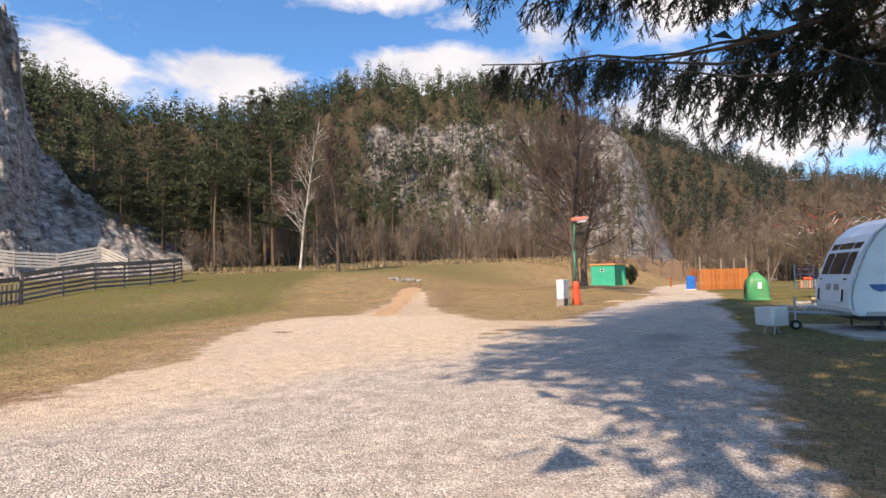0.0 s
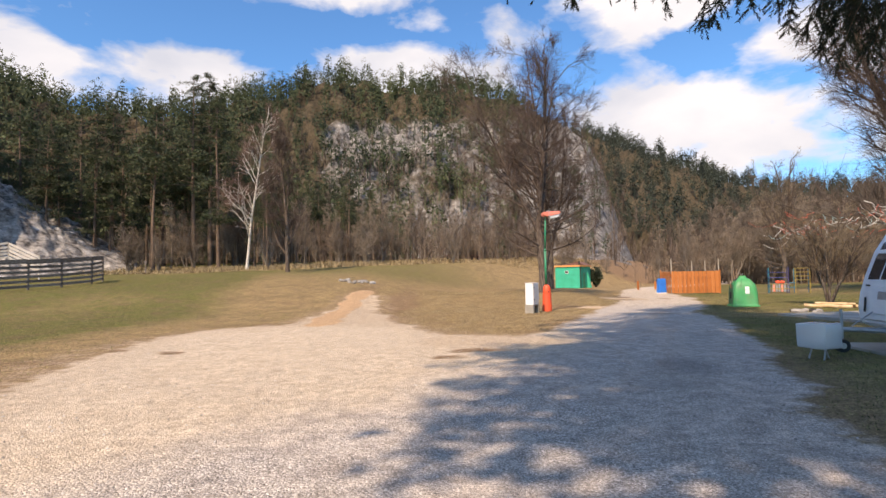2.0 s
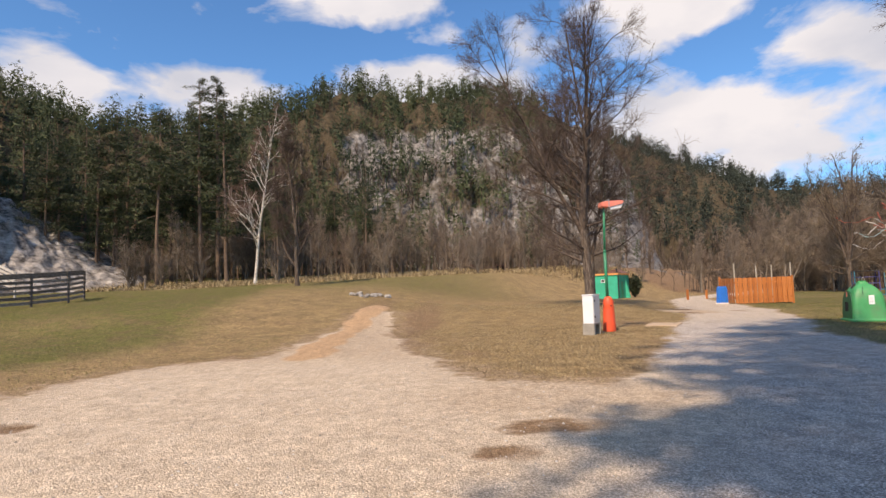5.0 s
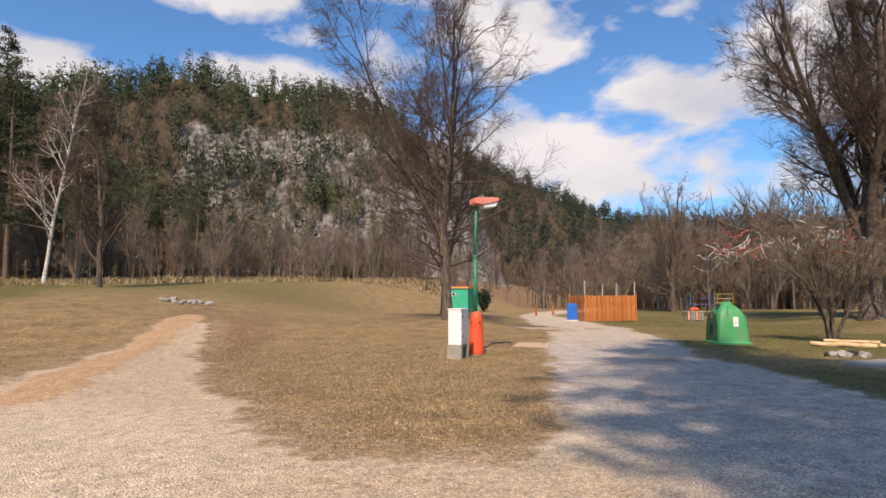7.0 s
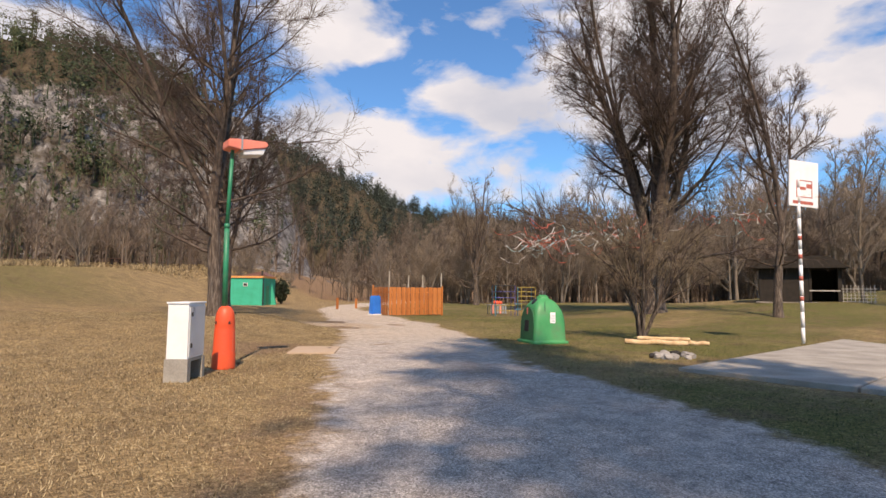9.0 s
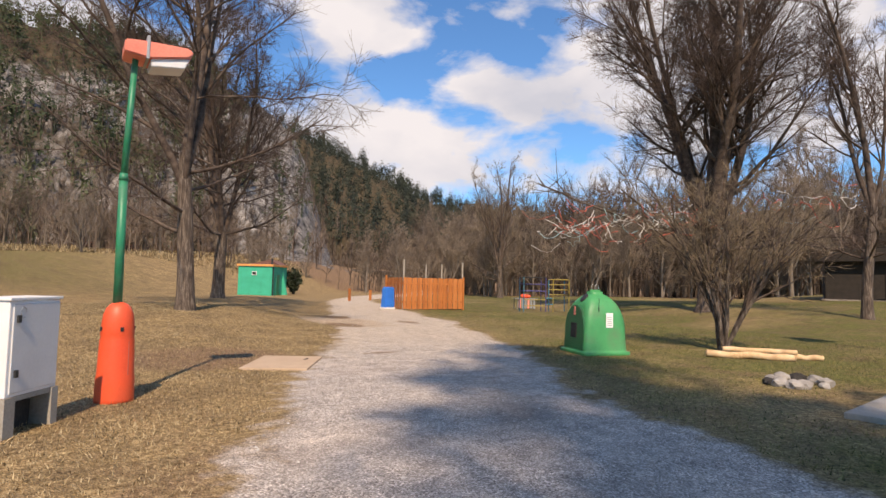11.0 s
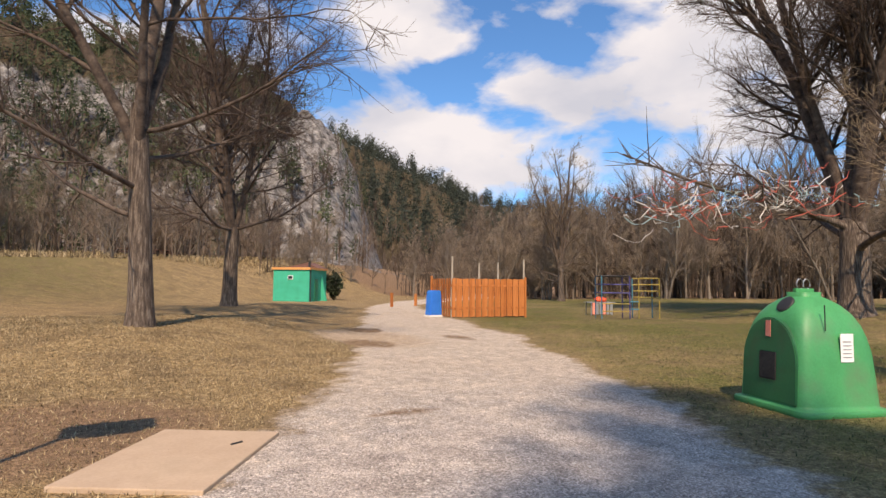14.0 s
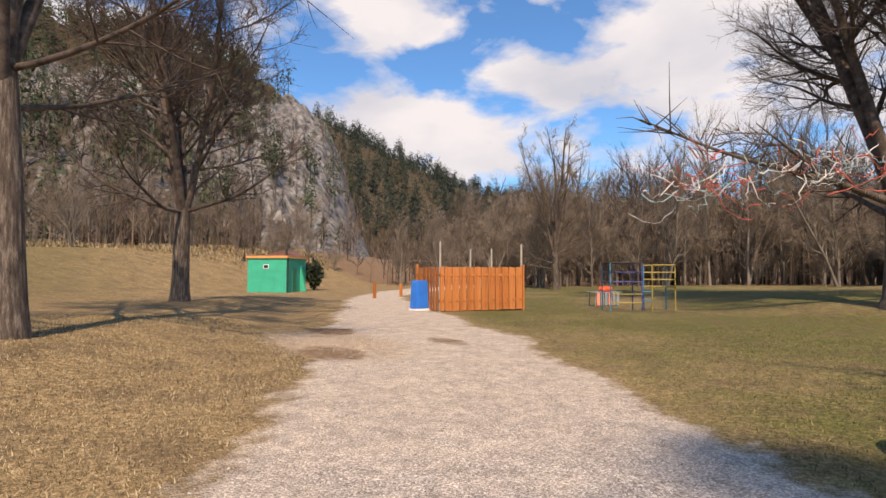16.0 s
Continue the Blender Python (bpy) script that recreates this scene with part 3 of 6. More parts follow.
def masks(x, y):
    """What covers the ground at each place: shares from 0 to 1."""
    wob = 0.35 * fractal(x, y, 11, 0.6)
    road = np.clip(0.5 + (inside(ROAD, x, y) + wob) / 2.4, 0, 1)
    # the sandy part of the yard lies beyond a slanting line
    along = (y - 6) - 1.2 * (x + 5)
    sand = smoothstep(-3.5, 2.5, along + 1.5 * wob) * smoothstep(7, 3.5, x)
    far_road = smoothstep(27, 36, y) * smoothstep(6, 10, x)
    sand = np.maximum(sand, 0.55 * far_road)
    d, side = line_distance(ROAD_MID, x, y)
    right = smoothstep(1.0, 4.0, -d * side)
    meadow = smoothstep(-1.2, -5.5, inside(ROAD, x, y) + 1.2 * fractal(x, y, 4, 0.3)) * smoothstep(-4, -9, x + 0.12 * (y - 10)) * (0.82 + 0.35 * fractal(x, y, 5, 0.12))
    back = smoothstep(40, 66, y + 6 * fractal(x, y, 15, 0.07)) * smoothstep(20, -2, x) * 0.6
    green = np.clip(np.maximum(np.maximum(right * (0.66 + 0.5 * fractal(x, y, 8, 0.2)), meadow), back) + 0.12, 0, 1)
    t1, _ = line_distance(TRACK, x, y)
    t2, _ = line_distance(TRACK_R, x, y)
    fade = smoothstep(62, 36, y)
    bare = np.maximum(smoothstep(1.9, 0.3, t1 + wob), smoothstep(1.9, 0.3, t2 + wob)) * fade * 0.68
    bare = np.maximum(bare, (0.32 + 0.5 * fractal(x, y, 19, 0.5)) * smoothstep(4, 1, x) * smoothstep(50, 25, y) * smoothstep(-16, -4, x))
    bare = np.maximum(bare, smoothstep(2.4, 0.2, np.abs(inside(ROAD, x, y))) * 0.5 * smoothstep(9, 7, x))
    bare = np.maximum(bare, smoothstep(2.6, 1.0, np.hypot(x - 8.6, (y - 33.0))) * 0.7)
    # leaf litter under the wood beyond the grass
    bare = np.maximum(bare, smoothstep(-4, 6, 0.748 * (x - 42) + 0.664 * (y - 92) + 3 * fractal(x, y, 27, 0.15)) * 0.9 * smoothstep(30, 40, x))
    clay = smoothstep(0.95, 0.15, line_distance([(-2.6, 24.5), (-2.7, 33), (-2.2, 42)], x, y)[0] + 0.3 * fractal(x, y, 17, 0.9)) * smoothstep(62, 40, y) * 0.95
    mud = np.zeros(np.shape(x))
    for mx, my, rx, ry in ((2.0, 16.4, 1.1, 0.55), (1.3, 15.4, 0.6, 0.5), (-5.0, 17.5, 0.5, 0.5), (-6.4, 17.9, 0.5, 0.45), (14.6, 40.0, 0.9, 1.6), (16.0, 44, 0.9, 1.5), (17.6, 40.6, 0.5, 1.2), (12.2, 32.4, 0.7, 0.35)):
        mud = np.maximum(mud, 0.6 * smoothstep(1.5, 0.4, np.hypot((x - mx) / rx, (y - my) / ry)))
    edge = np.abs(inside(ROAD, x, y))
    yard = smoothstep(5, 2, x) * smoothstep(5, 9, y)
    dirt = smoothstep(2.2, 0.3, edge + wob) * (0.22 + 0.2 * yard)
    dirt = np.maximum(dirt, smoothstep(20.5, 25, y + 1.5 * wob) * smoothstep(3, 1, x) * smoothstep(-7, -5.5, x) * (inside(ROAD, x, y) > 0.1) * 0.62)
    dirt = np.maximum(dirt, smoothstep(1.6, 0.4, np.hypot((x - 15.2) / 1.5, (y - 41.5) / 3.0)) * 0.8)
    dirt = np.maximum(dirt, smoothstep(2.6, 1.0, np.hypot((x - 2.6) / 1.3, (y - 18.2) / 1.0)) * 0.6)
    lane = smoothstep(0.2, 1.2, inside(ROAD, x, y)) * smoothstep(0.5, 2.5, x - 0.45 * (y - 8))
    damp = np.clip((0.28 + 0.55 * fractal(x, y, 37, 0.45, 3)) * lane * smoothstep(46, 30, y), 0, 0.75)
    return dict(dirt=dirt, damp=damp, road=road, sand=sand, green=green, bare=np.clip(bare, 0, 1), clay=clay, mud=mud)


def build_ground():
    xs, ys = spread(-16, 26, 0.28, 2600), spread(-4, 62, 0.28, 2600)
    X, Y = np.meshgrid(xs, ys, indexing="ij")
    Z = ground_height(X, Y)
    k = masks(X, Y)
    # shallow ruts and stones of the yard, the crest of the clay track
    Z = Z + k["clay"] * (0.06 + 0.05 * fractal(X, Y, 2, 1.4)) - 0.03 * k["mud"] + 0.02 * fractal(X, Y, 9, 0.9) * k["road"]
    nx, ny = X.shape
    i, j = np.meshgrid(np.arange(nx - 1), np.arange(ny - 1), indexing="ij")
    q = np.stack([i * ny + j, (i + 1) * ny + j, (i + 1) * ny + j + 1, i * ny + j + 1], -1).reshape(-1, 4)
    me = big_mesh("ground", np.stack([X, Y, Z], -1).reshape(-1, 3), q, 4, ground_material(), True)
    for name, v in k.items():
        at = me.attributes.new(name, "FLOAT", "POINT")
        at.data.foreach_set("value", v.ravel().astype(np.float32))
    return tagged(new("ground", me), "gravel yard and lane between brown and green spring grass", "ground", kind="structure")


ground = build_ground()

# ---------------------------------------------------------------- hills and rock


def rock_material(name, scale, stretch, relief, pale=1.0):
    m = bpy.data.materials.new(name)
    m.use_nodes = True
    nt = m.node_tree
    b = nt.nodes["Principled BSDF"]
    b.inputs["Roughness"].default_value = 0.95
    b.inputs["Specular IOR Level"].default_value = 0.1
    tc = nt.nodes.new("ShaderNodeTexCoord")

    def noise(scale, detail, stretch=(1, 1, 1)):
        mp = nt.nodes.new("ShaderNodeMapping")
        mp.inputs["Scale"].default_value = stretch
        nt.links.new(tc.outputs["Object"], mp.inputs[0])
        n = nt.nodes.new("ShaderNodeTexNoise")
        n.inputs["Scale"].default_value, n.inputs["Detail"].default_value, n.inputs["Roughness"].default_value = scale, detail, 0.68
        nt.links.new(mp.outputs[0], n.inputs["Vector"])
        return n.outputs[0]

    def ramp(src, stops):
        r = nt.nodes.new("ShaderNodeValToRGB")
        e = r.color_ramp.elements
        while len(e) < len(stops):
            e.new(0.5)
        for i, (p, c) in enumerate(stops):
            e[i].position, e[i].color = p, (*c, 1)
        nt.links.new(src, r.inputs[0])
        return r.outputs[0]

    crag = noise(scale, 10, stretch)
    rock = ramp(crag, [(p, tuple(min(0.68, v * pale) for v in c)) for p, c in ((0.36, (0.055, 0.05, 0.047)), (0.45, (0.18, 0.168, 0.158)), (0.55, (0.31, 0.29, 0.27)), (0.68, (0.54, 0.51, 0.47)))])
    soil = ramp(noise(0.5, 6), [(0.3, (0.04, 0.034, 0.022)), (0.55, (0.09, 0.07, 0.046)), (0.75, (0.16, 0.125, 0.08))])
    at = nt.nodes.new("ShaderNodeAttribute")
    at.attribute_name = "rocky"
    ad = nt.nodes.new("ShaderNodeMath")
    ad.operation = "MULTIPLY_ADD"
    nt.links.new(noise(0.13, 10), ad.inputs[0])
    ad.inputs[1].default_value = 0.8
    nt.links.new(at.outputs["Fac"], ad.inputs[2])
    mr = nt.nodes.new("ShaderNodeMapRange")
    mr.inputs["From Min"].default_value, mr.inputs["From Max"].default_value = 0.8, 0.98
    nt.links.new(ad.outputs[0], mr.inputs["Value"])
    mx = nt.nodes.new("ShaderNodeMix")
    mx.data_type = "RGBA"
    nt.links.new(mr.outputs[0], mx.inputs[0])
    nt.links.new(soil, mx.inputs[6])
    nt.links.new(rock, mx.inputs[7])
    nt.links.new(mx.outputs[2], b.inputs["Base Color"])
    bp = nt.nodes.new("ShaderNodeBump")
    bp.inputs["Strength"].default_value, bp.inputs["Distance"].default_value = 1.0, relief
    nt.links.new(crag, bp.inputs["Height"])
    nt.links.new(bp.outputs[0], b.inputs["Normal"])
    return m


ROCK = rock_material("limestone_hillside", 0.5, (1, 1, 0.7), 1.4, 0.82)
CRAG = rock_material("bare_limestone_crag", 0.8, (1, 1, 1.7), 0.25, 1.05)
HILL_EYE = (0.0, 10.0)


def ridge(table, az):
    return np.interp(az, [a for a, _ in table], [e for _, e in table])


# heading from the yard in degrees and the height of the crest above it in degrees
NEAR_CREST = [(-75, 16), (-50, 16), (-38, 15), (-30, 12.5), (-22, 12.5), (-16, 14.6), (-10, 16.2), (-6, 16.8), (-2, 16.0), (4, 16.8), (8, 16.4), (12, 15.0), (15, 13.2), (17, 12.2), (19, 10.8), (20.4, 8.2), (21.5, 5.0), (22.4, 2.2), (23.4, 0), (28, 0)]
FAR_CREST = [(-20, 12), (0, 15), (8, 16), (14, 14.2), (18, 13.7), (21, 13.2), (25, 11.2), (30, 8.9), (34, 7.4), (38, 6.6), (44, 6.0), (52, 5.6), (65, 5.5), (85, 5.5)]


def hill_height(az, d, table, foot, crest, seed, cliff):
    top = np.tan(np.radians(ridge(table, az))) * crest
    t = np.clip((d - foot) / (crest - foot), 0, 1.3)
    body = np.where(t < 1, t ** 1.1 * (1 - cliff) + cliff * smoothstep(0.08, 0.8, t), 1 - (t - 1) * 0.8)
    x, y = d * np.sin(np.radians(az)), d * np.cos(np.radians(az))
    bumps = fractal(x, y, seed, 0.03, 5) * 0.07 * np.clip(t * 4, 0, 1) * np.minimum(t * 3, 1)
    steps = (0.09 * np.abs(fractal(x, y, seed + 7, 0.07, 5)) - 0.07 * np.abs(fractal(x, y, seed + 9, 0.13, 4))) * np.clip(t * 5, 0, 1)
    return top * np.maximum(body + (bumps + steps) * np.where(t < 1.0, 1, 0.3) - 0.02, -0.05) - 0.5


def hill_base(az):
    return np.interp(az, [-75, -40, -20, 0, 10, 16, 24], [95, 105, 112, 118, 112, 104, 110])


def near_hill(az, d):
    g = ground_height(HILL_EYE[0] + d * np.sin(np.radians(az)), HILL_EYE[1] + d * np.cos(np.radians(az)))
    return hill_height(az, d, NEAR_CREST, hill_base(az), 275.0, 21, 0.75) + np.minimum(g, 6)


def far_hill(az, d):
    return hill_height(az, d, FAR_CREST, 260.0, 640.0, 41, 0.3)


def hillside(name, height, az0, az1, d0, d1, na, nd, rocky, label):
    az, d = np.meshgrid(np.linspace(az0, az1, na), d0 + (d1 - d0) * np.linspace(0, 1, nd), indexing="ij")
    z = height(az, d)
    x, y = HILL_EYE[0] + d * np.sin(np.radians(az)), HILL_EYE[1] + d * np.cos(np.radians(az))
    i, j = np.meshgrid(np.arange(na - 1), np.arange(nd - 1), indexing="ij")
    q = np.stack([i * nd + j, i * nd + j + 1, (i + 1) * nd + j + 1, (i + 1) * nd + j], -1).reshape(-1, 4)
    me = big_mesh(name, np.stack([x, y, z], -1).reshape(-1, 3), q, 4, ROCK, False)
    a = me.attributes.new("rocky", "FLOAT", "POINT")
    a.data.foreach_set("value", rocky(az, d, z).ravel().astype(np.float32))
    return tagged(new(name, me), label, "hillside", kind="structure")


def near_rocky(az, d, z):
    el = np.degrees(np.arctan2(z, d))
    face = smoothstep(-15, -5, az) * smoothstep(26, 23, az)
    return np.clip(0.1 + 0.3 * smoothstep(12.5, 16, az) + 0.4 * face * smoothstep(19, 15, el) + 0.25 * fractal(az * 3, d, 31, 0.06), 0, 1)


hillside("hillside", near_hill, -75, 30, 92, 345, 420, 130, near_rocky, "steep limestone hillside with pale crags between trees")
hillside("far_hillside", far_hill, -20, 85, 250, 800, 260, 60, lambda az, d, z: 0.12 + 0.2 * fractal(az * 3, d, 33, 0.05), "distant dark wooded ridge beyond the valley")


def outcrop():
    """The bare grey crag that comes down to the meadow behind the rail fences."""
    crest = [(-62, 30), (-52, 27), (-44, 24), (-38.6, 22), (-37.2, 20), (-36.6, 14.5), (-35.6, 11.6), (-34, 10.2), (-32, 8.6), (-30, 7.1), (-27, 5.2), (-25, 4.2), (-23.4, 2.9), (-22.5, 1.2), (-21.5, 0)]
    na, nd = 420, 130
    az, t = np.meshgrid(np.linspace(-62, -21.5, na), np.linspace(0, 1.25, nd), indexing="ij")
    foot = np.interp(az, [-62, -40, -30, -21.5], [48, 60, 72, 84])
    depth = np.interp(az, [-62, -36, -21.5], [40, 34, 12])
    d = foot + depth * t
    x, y = d * np.sin(np.radians(az)), d * np.cos(np.radians(az))
    top = np.tan(np.radians(ridge(crest, az))) * (foot + depth)
    low = ground_height(x, y)
    body = np.where(t < 1, 0.35 * t + 0.65 * smoothstep(0.15, 0.95, t), 1 - (t - 1) * 1.4)
    rough = (0.12 * fractal(x, y, 51, 0.16, 6) + 0.10 * np.abs(fractal(x, y, 57, 0.45, 5)) - 0.08 * np.abs(fractal(x, y, 58, 0.22, 5)) + 0.025 * fractal(x, y, 59, 1.3, 3)) * np.clip(t * 4, 0, 1)
    z = low - 0.3 + np.maximum(top - low, 0) * (body + rough * np.where(t < 0.97, 1, 0.3))
    i, j = np.meshgrid(np.arange(na - 1), np.arange(nd - 1), indexing="ij")
    q = np.stack([i * nd + j, i * nd + j + 1, (i + 1) * nd + j + 1, (i + 1) * nd + j], -1).reshape(-1, 4)
    me = big_mesh("rock_outcrop", np.stack([x, y, z], -1).reshape(-1, 3), q, 4, CRAG, False)
    a = me.attributes.new("rocky", "FLOAT", "POINT")
    a.data.foreach_set("value", np.clip(0.75 + 0.3 * fractal(x, y, 61, 0.1), 0.3, 1).ravel().astype(np.float32))
    return tagged(new("rock_outcrop", me), "bare grey limestone crag above the meadow", "rock", kind="structure")


outcrop()

# ---------------------------------------------------------------- woods on the hills (uncountable)


def leaf_cloud(rng, centres, sizes, per, flat=0.6, leaf=0.34):
    """Small leaf-like triangles around many centres: arrays of corners."""
    n = len(centres)
    c = np.repeat(centres, per, 0)
    s = np.repeat(sizes, per)[:, None]
    d = rng.normal(size=(n * per, 3))
    d /= np.linalg.norm(d, axis=1)[:, None]
    p = c + d * s * rng.uniform(0.3, 1.0, (n * per, 1)) * np.array([1, 1, flat])
    a = rng.normal(size=(n * per, 3))
    b = rng.normal(size=(n * per, 3))
    return np.stack([p, p + a * s * leaf, p + b * s * leaf], 1)


def far_wood(name, height, count, az_lo, az_hi, d_lo, d_hi, size, kind, mat, label, seed, keep):
    rng = np.random.default_rng(seed)
    az, d = rng.uniform(az_lo, az_hi, count * 3), np.sqrt(rng.uniform(d_lo ** 2, d_hi ** 2, count * 3))
    z = height(az, d)
    ok = keep(az, d, z, rng)
    az, d, z = az[ok][:count], d[ok][:count], z[ok][:count]
    x, y = HILL_EYE[0] + d * np.sin(np.radians(az)), HILL_EYE[1] + d * np.cos(np.radians(az))
    n = len(x)
    h = size * rng.uniform(0.55, 1.25, n)
    base = np.stack([x, y, z], 1)
    tris = []
    if kind == "conifer":
        for k in range(7):
            f = 0.35 + 0.65 * k / 6
            c = base + np.stack([rng.normal(0, 0.05, n) * h, rng.normal(0, 0.05, n) * h, h * f], 1)
            tris.append(leaf_cloud(rng, c, h * (0.2 - 0.13 * (k / 6) ** 2), 17, 0.5, 0.23))
        w = h * 0.018
        side = np.stack([w, np.zeros(n), np.zeros(n)], 1)
        tris.append(np.stack([base - side, base + side, base + np.stack([np.zeros(n), np.zeros(n), h * 0.8], 1)], 1))
    else:
        per = 34
        b2 = np.repeat(base, per, 0)
        h2 = np.repeat(h, per)
        f = rng.uniform(0.15, 0.75, n * per)
        root = b2 + np.stack([np.zeros(n * per), np.zeros(n * per), h2 * f], 1)
        a = rng.uniform(0, 2 * np.pi, n * per)
        out = h2 * rng.uniform(0.1, 0.3, n * per) * (1.1 - 0.7 * f)
        tip = root + np.stack([np.cos(a) * out, np.sin(a) * out, h2 * rng.uniform(0.1, 0.3, n * per)], 1)
        w = np.repeat(h * 0.010, per)[:, None] * np.stack([-np.sin(a), np.cos(a), np.zeros(n * per)], 1)
        tris.append(np.stack([root - w, root + w, tip], 1))
        w = h * 0.016
        side = np.stack([w, np.zeros(n), np.zeros(n)], 1)
        tris.append(np.stack([base - side, base + side, base + np.stack([np.zeros(n), np.zeros(n), h * 0.95], 1)], 1))
    v = np.concatenate(tris).reshape(-1, 3)
    me = big_mesh(name, v, np.arange(len(v)), 3, mat)
    return tagged(new(name, me), label, "woodland", kind="stuff")


def keep_conifer(az, d, z, rng):
    el = np.degrees(np.arctan2(z, d))
    face = smoothstep(-13, -5, az) * smoothstep(26, 23, az) * smoothstep(17, 13.5, el)
    dens = np.clip(1.0 - 0.6 * face + 0.25 * fractal(az * 3, d, 71, 0.05), 0.03, 1) * (1 - 0.8 * smoothstep(12.5, 15.5, az))
    return (rng.uniform(0, 1, len(az)) < dens) & (d < 300)


def keep_bare(az, d, z, rng):
    el = np.degrees(np.arctan2(z, d))
    return rng.uniform(0, 1, len(az)) < smoothstep(17, 8, el) * (0.55 + 0.4 * fractal(az * 3, d, 72, 0.06)) * (1 - 0.65 * smoothstep(12.5, 15.5, az))


far_wood("hill_conifers", near_hill, 3000, -60, 21.5, 118, 300, 10.5, "conifer", FAR_NEEDLE, "dark green pines covering the hillside", 5, keep_conifer)
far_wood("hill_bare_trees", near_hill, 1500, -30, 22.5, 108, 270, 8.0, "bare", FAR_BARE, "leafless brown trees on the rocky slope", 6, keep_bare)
far_wood("ridge_conifers", far_hill, 3600, 2, 75, 330, 690, 17.0, "conifer", HAZY_NEEDLE, "dark conifers on the distant ridge", 7, lambda az, d, z, rng: np.ones(len(az), bool))
far_wood("valley_bare_trees", far_hill, 1500, 16, 85, 200, 380, 15.0, "bare", FAR_BARE, "leafless brown valley trees below the ridge", 8, lambda az, d, z, rng: rng.uniform(0, 1, len(az)) < 0.9)

# ---------------------------------------------------------------- trees


